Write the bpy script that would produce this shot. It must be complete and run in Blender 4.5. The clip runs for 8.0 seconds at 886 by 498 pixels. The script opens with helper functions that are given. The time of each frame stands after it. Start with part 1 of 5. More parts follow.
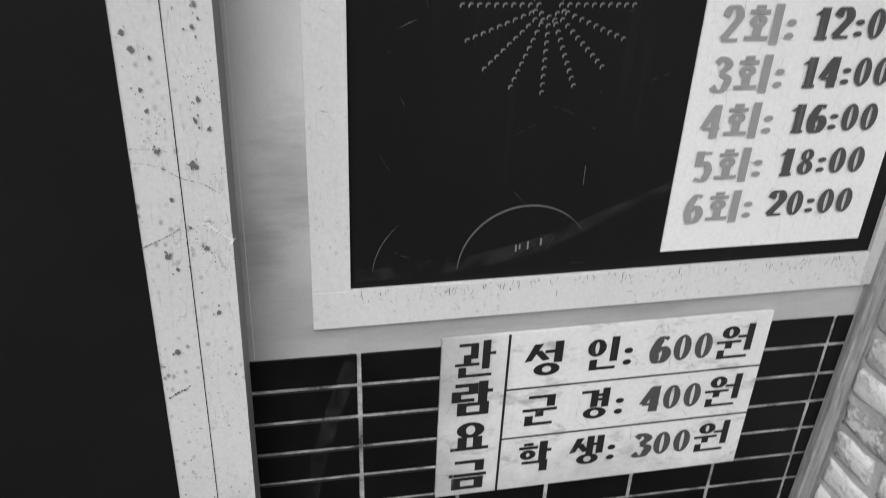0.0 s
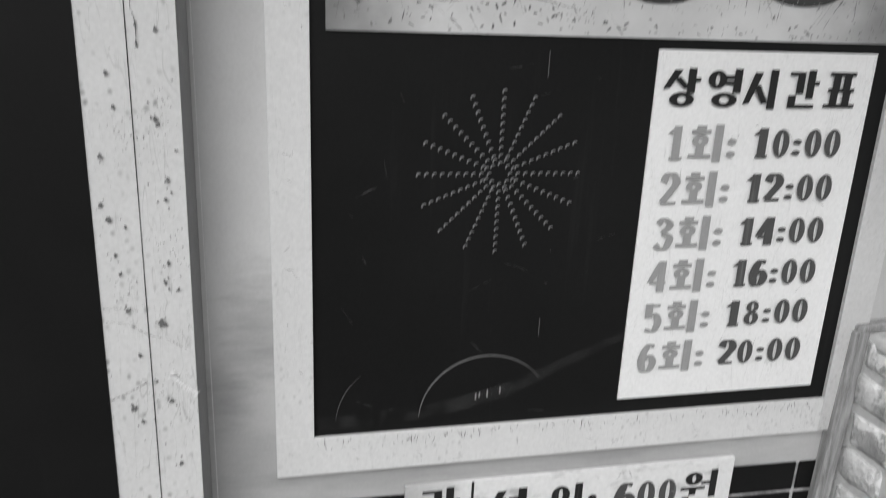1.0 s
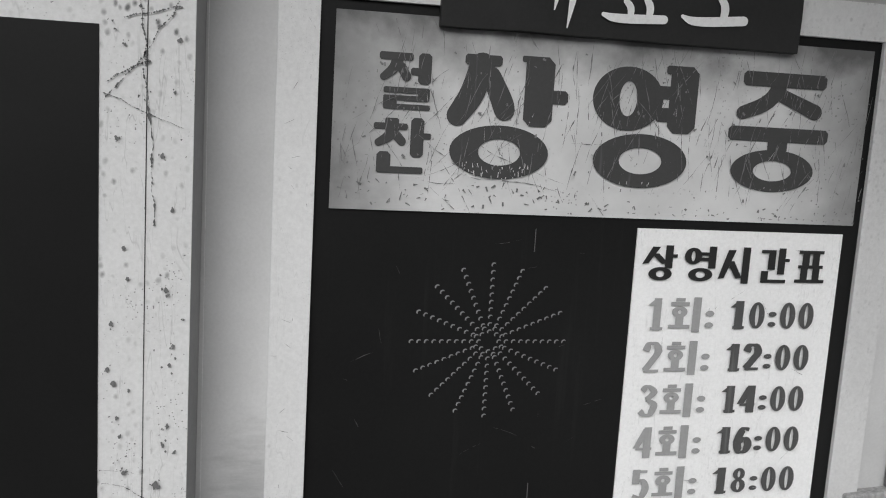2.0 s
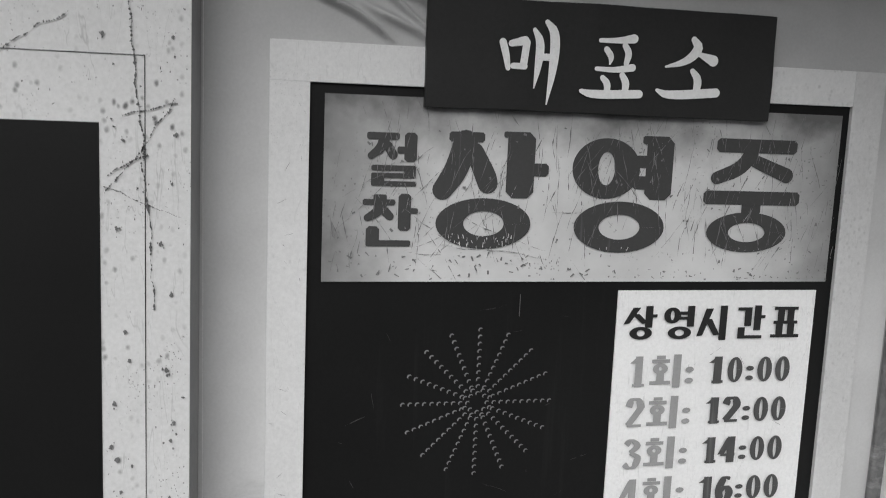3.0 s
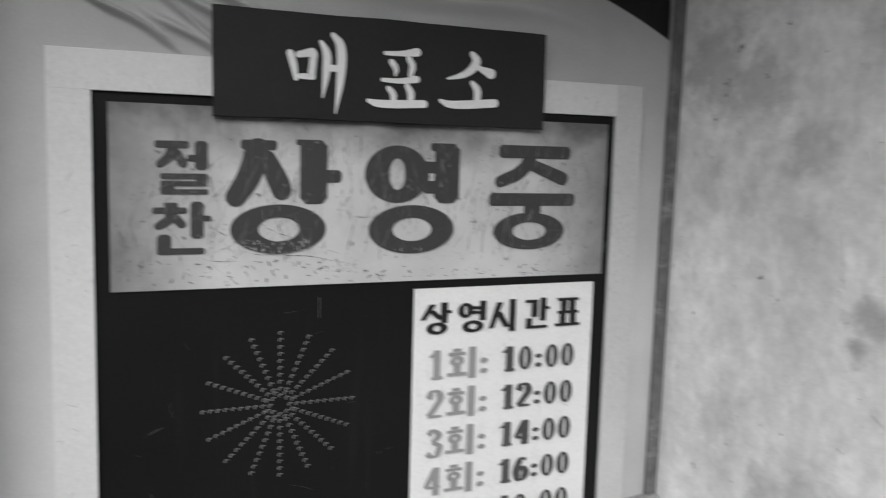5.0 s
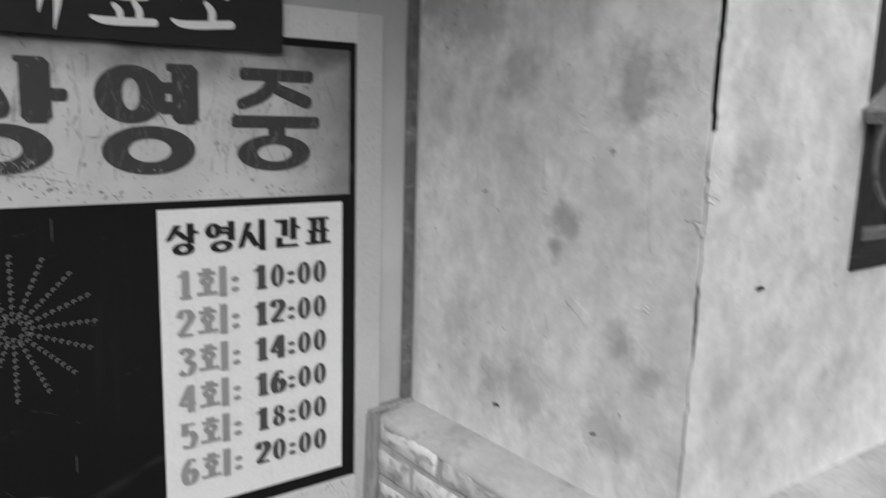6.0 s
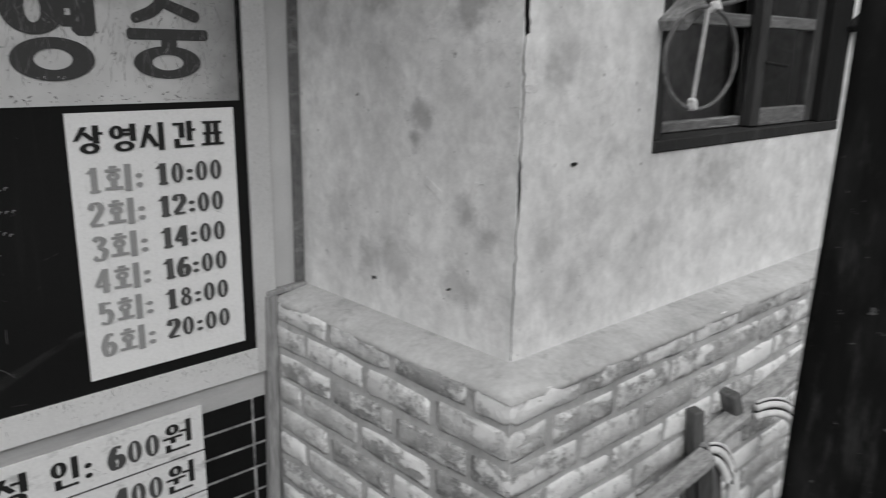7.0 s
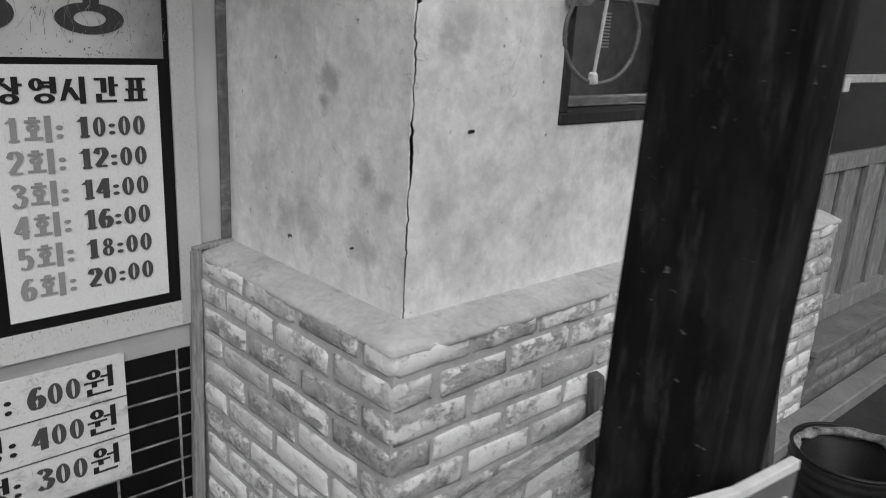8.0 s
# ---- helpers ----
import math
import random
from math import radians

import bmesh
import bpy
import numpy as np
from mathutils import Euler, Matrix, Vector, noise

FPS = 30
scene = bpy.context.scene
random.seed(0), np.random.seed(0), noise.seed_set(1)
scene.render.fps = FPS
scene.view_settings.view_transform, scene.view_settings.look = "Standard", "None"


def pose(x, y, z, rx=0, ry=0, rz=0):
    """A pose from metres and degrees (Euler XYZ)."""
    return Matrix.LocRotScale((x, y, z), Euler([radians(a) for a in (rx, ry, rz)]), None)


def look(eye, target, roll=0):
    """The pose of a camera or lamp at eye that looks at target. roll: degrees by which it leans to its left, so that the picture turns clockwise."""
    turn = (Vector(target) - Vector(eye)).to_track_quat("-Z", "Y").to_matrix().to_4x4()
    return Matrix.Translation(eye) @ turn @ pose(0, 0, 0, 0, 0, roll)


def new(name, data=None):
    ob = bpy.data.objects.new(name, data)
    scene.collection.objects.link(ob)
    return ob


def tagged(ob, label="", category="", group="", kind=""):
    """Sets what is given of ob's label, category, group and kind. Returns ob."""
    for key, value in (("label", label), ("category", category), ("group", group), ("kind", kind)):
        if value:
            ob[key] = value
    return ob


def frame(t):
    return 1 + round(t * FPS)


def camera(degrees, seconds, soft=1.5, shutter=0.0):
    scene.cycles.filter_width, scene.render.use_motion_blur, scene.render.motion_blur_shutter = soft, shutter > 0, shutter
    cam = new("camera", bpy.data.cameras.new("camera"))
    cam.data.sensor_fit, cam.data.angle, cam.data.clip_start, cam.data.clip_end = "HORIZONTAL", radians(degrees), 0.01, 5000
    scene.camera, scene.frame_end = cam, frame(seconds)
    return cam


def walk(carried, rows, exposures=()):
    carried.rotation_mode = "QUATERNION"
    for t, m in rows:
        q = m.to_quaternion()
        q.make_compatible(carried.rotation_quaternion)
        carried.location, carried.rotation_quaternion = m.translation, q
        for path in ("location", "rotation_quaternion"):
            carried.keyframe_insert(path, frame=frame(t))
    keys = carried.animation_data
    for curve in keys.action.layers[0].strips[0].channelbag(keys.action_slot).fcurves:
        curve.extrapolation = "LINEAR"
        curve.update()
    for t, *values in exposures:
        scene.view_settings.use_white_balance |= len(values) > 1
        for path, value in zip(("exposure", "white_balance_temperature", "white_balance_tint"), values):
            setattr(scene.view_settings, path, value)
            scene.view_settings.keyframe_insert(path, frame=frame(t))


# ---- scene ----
cam = camera(61.1, 8.0, soft=1.0, shutter=0.5)
PATH = [
    (0, (0.053, -0.03, 1.421), (0.399, 1.713, 0.504), 2.0),
    (0.3, (0.081, -0.057, 1.437), (0.392, 1.727, 0.589), 2.2),
    (0.5, (0.1, -0.068, 1.447), (0.403, 1.741, 0.649), 1.9),
    (0.8, (0.098, -0.072, 1.474), (0.447, 1.769, 0.772), 2.2),
    (1, (0.107, -0.078, 1.49), (0.462, 1.79, 0.869), 1.9),
    (1.3, (0.115, -0.089, 1.524), (0.458, 1.811, 1.005), 1.9),
    (1.5, (0.106, -0.09, 1.547), (0.465, 1.823, 1.087), 2.3),
    (1.8, (0.114, -0.118, 1.561), (0.457, 1.821, 1.213), 2.6),
    (2, (0.111, -0.123, 1.556), (0.463, 1.825, 1.273), 2.9),
    (2.2, (0.108, -0.128, 1.605), (0.474, 1.811, 1.276), 3.4),
    (3.3, (0.120, -0.166, 1.667), (0.459, 1.790, 1.423), 1.0),
    (3.5, (0.123, -0.17, 1.664), (0.448, 1.79, 1.437), 0.6),
    (3.8, (0.127, -0.175, 1.667), (0.468, 1.783, 1.439), 0.2),
    (4, (0.127, -0.176, 1.663), (0.498, 1.778, 1.454), -0.0),
    (4.2, (0.127, -0.179, 1.663), (0.546, 1.767, 1.466), -0.1),
    (5.3, (0.235, -0.272, 1.660), (1.081, 1.523, 1.406), 1.6),
    (5.5, (0.263, -0.304, 1.642), (1.18, 1.454, 1.384), 1.4),
    (5.8, (0.279, -0.338, 1.628), (1.344, 1.327, 1.327), 1.7),
    (6, (0.278, -0.37, 1.612), (1.415, 1.237, 1.263), 1.5),
    (6.2, (0.261, -0.407, 1.597), (1.456, 1.146, 1.194), 1.5),
    (6.5, (0.221, -0.514, 1.577), (1.438, 1.014, 1.15), 2.3),
    (6.8, (0.188, -0.598, 1.568), (1.436, 0.885, 1.074), 0.9),
    (7, (0.177, -0.639, 1.57), (1.471, 0.797, 1.059), 1.0),
    (7.2, (0.173, -0.659, 1.578), (1.516, 0.736, 1.076), 2.4),
    (7.5, (0.209, -0.703, 1.572), (1.561, 0.671, 1.04), 2.6),
    (7.8, (0.251, -0.771, 1.569), (1.575, 0.622, 1.0), 3.0),
    (8, (0.284, -0.827, 1.566), (1.57, 0.593, 0.992), 3.2),
]
walk(cam, [(t, look(eye, target, roll)) for t, eye, target, roll in PATH],
     exposures=[(0.0, 1.15), (1.0, 1.2), (2.2, 1.22), (4.2, 1.2), (5.5, 1.2), (6.1, 0.85), (6.6, 0.62), (8.0, 0.60)])

# ---- light ----
world = bpy.data.worlds.new("overcast_sky")
scene.world = world
world.use_nodes = True
wn, wl = world.node_tree.nodes, world.node_tree.links
sky = wn.new("ShaderNodeTexSky")
sky.sky_type, sky.sun_disc = "NISHITA", False
sky.sun_elevation, sky.sun_rotation = radians(45), radians(203)
grey = wn.new("ShaderNodeRGBToBW")
wl.new(sky.outputs[0], grey.inputs[0])
wl.new(grey.outputs[0], wn["Background"].inputs[0])
wn["Background"].inputs[1].default_value = 0.15
sun = new("sun", bpy.data.lights.new("sun", "SUN"))
sun.data.energy, sun.data.angle = 1.0, radians(60)
sun.matrix_world = look((-2.4, -6.0, 7.4), (0.5, 0.9, 1.0))

GROUND, KERB = 0.15, 0.20
BOOTH = 0.985            # the plane of the ticket booth's front
SIDE, FRONT = 1.185, 0.28  # plaster faces of the neighbouring house
BSIDE, BFRONT = 1.09, 0.185   # its brick base
SKEW = 0.043             # the side wall runs slightly off square


def side_x(y, base=SIDE, start=FRONT):
    return base - SKEW * (y - start)


# ---- materials ----
def socket(nt, node, key, value):
    if isinstance(value, bpy.types.NodeSocket):
        nt.links.new(value, node.inputs[key])
    else:
        node.inputs[key].default_value = value


class Mat:
    """A node material that is put together step by step."""

    def __init__(self, name, per_object=False):
        self.m = bpy.data.materials.new(name)
        self.m.use_nodes = True
        self.nt = self.m.node_tree
        self.bsdf = self.nt.nodes["Principled BSDF"]
        self.co = self.nt.nodes.new("ShaderNodeTexCoord").outputs["Object"]
        if per_object:
            self.info = self.nt.nodes.new("ShaderNodeObjectInfo").outputs["Random"]
            self.co = self.vec("ADD", self.co, self.math("MULTIPLY", self.info, 37.0))

    def vec(self, op, a, b):
        n = self.nt.nodes.new("ShaderNodeVectorMath")
        n.operation = op
        socket(self.nt, n, 0, a)
        socket(self.nt, n, 1, b)
        return n.outputs[0]

    def math(self, op, a, b, clamp=False):
        n = self.nt.nodes.new("ShaderNodeMath")
        n.operation, n.use_clamp = op, clamp
        socket(self.nt, n, 0, a)
        socket(self.nt, n, 1, b)
        return n.outputs[0]

    def noise(self, scale, stretch=(1, 1, 1), detail=6, rough=0.6, turn=0.0, shift=0.0, distort=0.0):
        mp = self.nt.nodes.new("ShaderNodeMapping")
        mp.inputs["Scale"].default_value = stretch
        mp.inputs["Rotation"].default_value = (0, turn, 0)
        mp.inputs["Location"].default_value = (shift, shift, shift)
        self.nt.links.new(self.co, mp.inputs[0])
        n = self.nt.nodes.new("ShaderNodeTexNoise")
        n.inputs["Scale"].default_value, n.inputs["Detail"].default_value, n.inputs["Roughness"].default_value = scale, detail, rough
        n.inputs["Distortion"].default_value = distort
        self.nt.links.new(mp.outputs[0], n.inputs["Vector"])
        return n.outputs[0]

    def cells(self, scale, stretch=(1, 1, 1)):
        n = self.nt.nodes.new("ShaderNodeTexVoronoi")
        n.inputs["Scale"].default_value = scale
        self.nt.links.new(self.vec("MULTIPLY", self.co, stretch), n.inputs["Vector"])
        return n.outputs["Distance"]

    def ramp(self, value, lo, hi, a=0.0, b=1.0):
        n = self.nt.nodes.new("ShaderNodeMapRange")
        for k, v in enumerate((value, lo, hi, a, b)):
            socket(self.nt, n, k, v)
        return n.outputs[0]

    def mix(self, fac, a, b):
        """a where fac is 0, b where it is 1."""
        return self.math("ADD", self.math("MULTIPLY", a, self.math("SUBTRACT", 1.0, fac)), self.math("MULTIPLY", b, fac))

    def finish(self, value, rough=0.6, bump=None, strength=0.3, depth=0.01, spec=0.5, metal=0.0):
        c = self.nt.nodes.new("ShaderNodeCombineColor")
        for k in range(3):
            socket(self.nt, c, k, value)
        self.nt.links.new(c.outputs[0], self.bsdf.inputs["Base Color"])
        socket(self.nt, self.bsdf, "Roughness", rough)
        self.bsdf.inputs["Specular IOR Level"].default_value = spec
        self.bsdf.inputs["Metallic"].default_value = metal
        if bump is not None:
            b = self.nt.nodes.new("ShaderNodeBump")
            b.inputs["Strength"].default_value, b.inputs["Distance"].default_value = strength, depth
            self.nt.links.new(bump, b.inputs["Height"])
            self.nt.links.new(b.outputs[0], self.bsdf.inputs["Normal"])
        return self.m


def m_plain(name, base, rough=0.6, var=0.15, scale=6.0, bump=0.1, spec=0.4, metal=0.0, per_object=False):
    m = Mat(name, per_object=per_object)
    a, b = m.noise(scale), m.noise(scale * 14, detail=4)
    v = m.math("MULTIPLY", base, m.math("ADD", m.ramp(a, 0.3, 0.7, 1 - var, 1 + var), m.ramp(b, 0.3, 0.7, -var / 2, var / 2)))
    return m.finish(v, m.ramp(a, 0.3, 0.7, rough - 0.08, rough + 0.08), b, bump, 0.002, spec, metal)


def m_print(name, base, spots=0.0, scratch=0.0, var=0.06, rough=0.5, spot_scale=55.0, white_wear=0.0, spec=0.25):
    """Printed vinyl: an even tone with printed specks and scratches, slightly uneven cloth."""
    m = Mat(name)
    big, fine = m.noise(2.6), m.noise(160, detail=4, rough=0.75)
    v = m.math("MULTIPLY", base, m.math("ADD", m.ramp(big, 0.3, 0.7, 1 - var, 1 + var), m.ramp(fine, 0.3, 0.7, -var / 3 - 0.05, var / 3 + 0.05)))
    if spots:
        where = m.ramp(m.noise(7.0, shift=3.1), 0.46, 0.62)
        warp = m.vec("ADD", m.co, m.vec("MULTIPLY", m.noise(60, detail=3), (0.006, 0.006, 0.006)))
        keep, m.co = m.co, warp
        dots = m.ramp(m.cells(spot_scale, (1, 1, 0.75)), 0.10, 0.30, 1.0, 0.0)
        small = m.ramp(m.cells(spot_scale * 2.6), 0.13, 0.2, 1.0, 0.0)
        m.co = keep
        f = m.math("MULTIPLY", m.math("MAXIMUM", m.math("MULTIPLY", dots, where), m.math("MULTIPLY", small, m.ramp(m.noise(11.0, shift=8.0), 0.5, 0.62))), spots, True)
        v = m.mix(f, v, 0.06)
    if scratch:
        total = 0.0
        for turn, shift in ((0.5, 1.0), (-0.75, 4.0), (1.35, 7.0), (0.05, 11.0)):
            line = m.noise(6.0, (5.0, 1.0, 0.6), detail=3, turn=turn, shift=shift, distort=0.6)
            thin = m.math("MULTIPLY", m.ramp(m.math("ABSOLUTE", m.math("SUBTRACT", line, 0.5), 0.0), 0.0, 0.006, 1.0, 0.0), m.ramp(m.noise(4.0, shift=shift * 3), 0.53, 0.6))
            total = m.math("MAXIMUM", total, thin)
        v = m.mix(m.math("MULTIPLY", total, scratch, True), v, 0.12)
    if white_wear:
        w = m.ramp(m.noise(8, (6, 1, 0.25), detail=5), 0.62, 0.72)
        v = m.mix(m.math("MULTIPLY", w, white_wear), v, 0.5)
    return m.finish(v, rough, m.noise(9.0, detail=2), 0.15, 0.004, spec)


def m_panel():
    """Worn printed panel; its vignette and the title sign's shadow are painted into its colour."""
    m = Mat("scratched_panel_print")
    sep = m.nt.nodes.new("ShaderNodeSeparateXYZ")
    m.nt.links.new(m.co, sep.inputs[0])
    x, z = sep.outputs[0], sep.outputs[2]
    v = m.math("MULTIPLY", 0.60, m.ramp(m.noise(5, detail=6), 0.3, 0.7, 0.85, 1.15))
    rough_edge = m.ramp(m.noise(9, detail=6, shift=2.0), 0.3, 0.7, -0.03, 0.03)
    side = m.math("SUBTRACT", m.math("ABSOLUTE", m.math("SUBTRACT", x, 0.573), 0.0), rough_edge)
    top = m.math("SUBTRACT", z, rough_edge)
    vignette = m.math("MAXIMUM", m.math("MULTIPLY", m.ramp(side, 0.27, 0.45), 0.85), m.math("MULTIPLY", m.ramp(top, 1.64, 1.73), 0.95))
    v = m.mix(vignette, v, 0.10)
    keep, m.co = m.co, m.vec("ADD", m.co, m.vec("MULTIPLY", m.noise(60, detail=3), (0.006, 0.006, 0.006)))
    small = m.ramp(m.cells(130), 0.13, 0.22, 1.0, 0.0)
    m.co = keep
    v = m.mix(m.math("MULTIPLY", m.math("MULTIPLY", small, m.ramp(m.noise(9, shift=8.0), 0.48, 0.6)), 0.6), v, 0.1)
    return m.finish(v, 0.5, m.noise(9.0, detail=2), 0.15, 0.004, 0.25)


STAINS = ((1.158, 0.890, 1.830, 0.090, 0.55), (1.163, 0.790, 1.790, 0.070, 0.50), (1.169, 0.660, 1.700, 0.050, 0.50), (1.172, 0.560, 1.860, 0.060, 0.35), (1.180, 0.408, 1.660, 0.060, 0.60), (1.176, 0.545, 1.440, 0.036, 0.60), (1.175, 0.555, 1.392, 0.026, 0.65), (1.181, 0.400, 1.265, 0.042, 0.50), (1.182, 0.360, 1.218, 0.034, 0.45), (1.179, 0.437, 1.110, 0.050, 0.45),
          (1.168, 0.715, 1.108, 0.046, 0.45), (1.160, 0.850, 1.645, 0.070, 0.30), (1.162, 0.822, 1.204, 0.050, 0.25), (1.172, 0.610, 1.112, 0.055, 0.35), (1.275, 0.280, 1.531, 0.046, 0.42), (1.316, 0.280, 1.564, 0.040, 0.30),
          (1.410, 0.280, 1.255, 0.040, 0.30), (1.276, 0.280, 1.200, 0.040, 0.30), (1.925, 0.280, 1.300, 0.090, 0.40), (1.351, 0.280, 1.130, 0.040, 0.25))


def m_plaster():
    """Pale limewashed plaster: cloudy, with soft damp stains, drips, scrapes and specks."""
    m = Mat("painted_plaster")
    big, mid, fine = m.noise(3.4, detail=5, rough=0.55, shift=2.0), m.noise(13, (1, 1, 0.8), detail=6, rough=0.62), m.noise(120, detail=3)
    v = m.math("ADD", m.ramp(big, 0.36, 0.66, 0.72, 0.86), m.ramp(mid, 0.3, 0.7, -0.10, 0.10))
    drips = m.ramp(m.noise(11, (1.6, 1.6, 0.35), detail=6, rough=0.6, shift=33.0, distort=0.3), 0.54, 0.68)
    v = m.mix(m.math("MULTIPLY", drips, 0.35), v, 0.86)
    damp = m.ramp(m.noise(6.5, (1, 1, 1.1), detail=7, rough=0.66, shift=9.0, distort=0.6), 0.54, 0.70)
    v = m.mix(m.math("MULTIPLY", damp, 0.42), v, 0.42)
    ragged = m.math("ADD", m.ramp(m.noise(15, detail=6, rough=0.7, shift=70.0), 0.3, 0.7, -0.75, 0.75), m.ramp(m.noise(5, (1, 1, 0.6), detail=4, shift=80.0), 0.3, 0.7, -0.25, 0.25))
    total = 0.0
    for x, y, z, r, deep in STAINS:
        d = m.nt.nodes.new("ShaderNodeVectorMath")
        d.operation = "DISTANCE"
        m.nt.links.new(m.co, d.inputs[0])
        d.inputs[1].default_value = (x, y, z)
        near = m.math("ADD", m.math("DIVIDE", d.outputs["Value"], r), ragged)
        total = m.math("MAXIMUM", total, m.ramp(near, 0.35, 1.25, deep, 0.0))
    v = m.mix(total, v, 0.28)
    pale = m.ramp(m.noise(8, (1, 1, 0.7), detail=6, rough=0.6, shift=17.0), 0.56, 0.66)
    v = m.mix(m.math("MULTIPLY", pale, 0.6), v, 0.90)
    specks = m.ramp(m.noise(46, (1, 1, 0.8), detail=5, rough=0.65, shift=5.0), 0.67, 0.71)
    v = m.mix(m.math("MULTIPLY", specks, 0.75), v, 0.16)
    v = m.math("MULTIPLY", v, m.ramp(m.noise(30, detail=7, rough=0.78, shift=21.0), 0.3, 0.7, 0.84, 1.13))
    hair = m.ramp(m.math("ABSOLUTE", m.math("SUBTRACT", m.noise(4.5, detail=5, rough=0.7, shift=30.0), 0.5), 0.0), 0.0, 0.004, 1.0, 0.0)
    v = m.mix(m.math("MULTIPLY", m.math("MULTIPLY", hair, m.ramp(m.noise(3.0, shift=40.0), 0.54, 0.62)), 0.22), v, 0.2)
    scrape = m.ramp(m.noise(17, (1, 1, 0.45), detail=5, rough=0.6, shift=47.0, distort=0.8), 0.62, 0.645)
    h = m.math("ADD", m.math("MULTIPLY", m.noise(8, detail=4, rough=0.5, shift=1.0), 0.5), m.math("ADD", m.math("MULTIPLY", fine, 0.09), m.math("ADD", m.math("MULTIPLY", scrape, 0.22), m.math("MULTIPLY", specks, -0.2))))
    return m.finish(v, 0.85, h, 0.6, 0.012, 0.2)


def m_brick(name="whitewashed_brick", tone=1.0):
    """Grey brick under a worn whitewash, smeared with mortar and sooty here and there."""
    m = Mat(name, per_object=True)
    pick = m.math("FRACT", m.math("MULTIPLY", m.info, 7.3), 0.0)
    soot = m.math("FRACT", m.math("MULTIPLY", m.info, 23.7), 0.0)
    body = m.ramp(m.info, 0, 1, 0.42 * tone, 0.78 * tone)
    body = m.math("MULTIPLY", body, m.math("ADD", m.ramp(m.noise(18, detail=5, rough=0.6, shift=8.0), 0.3, 0.7, 0.72, 1.22), m.ramp(m.noise(140, detail=4, rough=0.7), 0.3, 0.7, -0.12, 0.12)))
    edge = m.noise(12, (1, 1, 1.4), detail=8, rough=0.72, distort=0.15)
    wash = m.ramp(edge, m.ramp(pick, 0, 1, 0.55, 0.28), m.ramp(pick, 0, 1, 0.61, 0.38))
    v = m.mix(m.math("MULTIPLY", wash, 0.9 * tone), body, m.ramp(m.noise(26, detail=5, rough=0.65, shift=12.0), 0.3, 0.7, 0.86 * tone, 0.98 * tone))
    cement = m.ramp(m.noise(9, (1, 1, 1.8), detail=7, rough=0.65, shift=25.0, distort=0.5), 0.56, 0.63)
    v = m.mix(m.math("MULTIPLY", cement, 0.7), v, 0.42 * tone)
    dark = m.ramp(m.noise(24, detail=7, rough=0.72, shift=6.0, distort=0.15), m.ramp(soot, 0, 1, 0.68, 0.47), m.ramp(soot, 0, 1, 0.76, 0.60))
    v = m.mix(m.math("MULTIPLY", dark, 0.58), v, 0.13)
    pits = m.ramp(m.noise(85, detail=4, rough=0.7, shift=15.0), 0.66, 0.72)
    v = m.mix(m.math("MULTIPLY", pits, 0.5), v, 0.14)
    h = m.math("ADD", m.math("MULTIPLY", m.noise(45, detail=6, rough=0.7), 0.8), m.math("ADD", m.math("MULTIPLY", wash, 0.35), m.math("MULTIPLY", pits, -0.4)))
    return m.finish(v, 0.9, h, 1.0, 0.008, 0.2)


def m_mortar(name, base, relief=0.7):
    m = Mat(name)
    v = m.math("MULTIPLY", base, m.math("ADD", m.ramp(m.noise(7, detail=7), 0.3, 0.7, 0.78, 1.18), m.ramp(m.noise(75, detail=4), 0.3, 0.7, -0.10, 0.10)))
    v = m.mix(m.math("MULTIPLY", m.ramp(m.noise(22, detail=5, shift=4.0), 0.6, 0.7), 0.4), v, base * 0.45)
    return m.finish(v, 0.92, m.noise(70, detail=6, rough=0.7), relief, 0.004, 0.2)


def m_wood(name, base, grain=(14, 14, 1.2), wear=0.3, rough=0.75, light=0.45):
    m = Mat(name, per_object=True)
    g = m.noise(9, grain, detail=7, rough=0.65, distort=0.4)
    v = m.math("MULTIPLY", base, m.ramp(g, 0.3, 0.7, 0.55, 1.4))
    w = m.ramp(m.noise(7, (grain[0] / 4, grain[1] / 4, grain[2]), detail=7, rough=0.7, shift=5.0), 0.54, 0.66)
    v = m.mix(m.math("MULTIPLY", w, wear), v, light)
    return m.finish(v, rough, g, 0.5, 0.004, 0.3)


def m_glass():
    m = Mat("window_glass")
    m.bsdf.inputs["Transmission Weight"].default_value = 1.0
    m.bsdf.inputs["IOR"].default_value = 1.45
    return m.finish(0.85, m.ramp(m.noise(12), 0.3, 0.7, 0.0, 0.03))


def m_post():
    m = Mat("black_painted_post")
    g = m.noise(9, (7, 7, 0.9), detail=6, rough=0.6, distort=0.5)
    v = m.math("MULTIPLY", 0.009, m.ramp(g, 0.3, 0.7, 0.6, 1.5))
    v = m.mix(m.math("MULTIPLY", m.ramp(m.noise(5, (2.2, 2.2, 0.8), detail=6, rough=0.6, shift=3.0), 0.46, 0.66), 0.75), v, 0.036)
    v = m.mix(m.math("MULTIPLY", m.ramp(m.noise(15, (2.6, 2.6, 0.5), detail=6, rough=0.7, shift=7.0), 0.55, 0.74), 0.75), v, 0.075)
    v = m.mix(m.math("MULTIPLY", m.ramp(m.noise(60, (1, 1, 1.6), detail=4, shift=13.0), 0.69, 0.73), 0.7), v, 0.17)
    return m.finish(v, m.ramp(g, 0.3, 0.7, 0.5, 0.75), m.noise(16, (2, 2, 0.7), detail=6), 0.5, 0.006, 0.14)


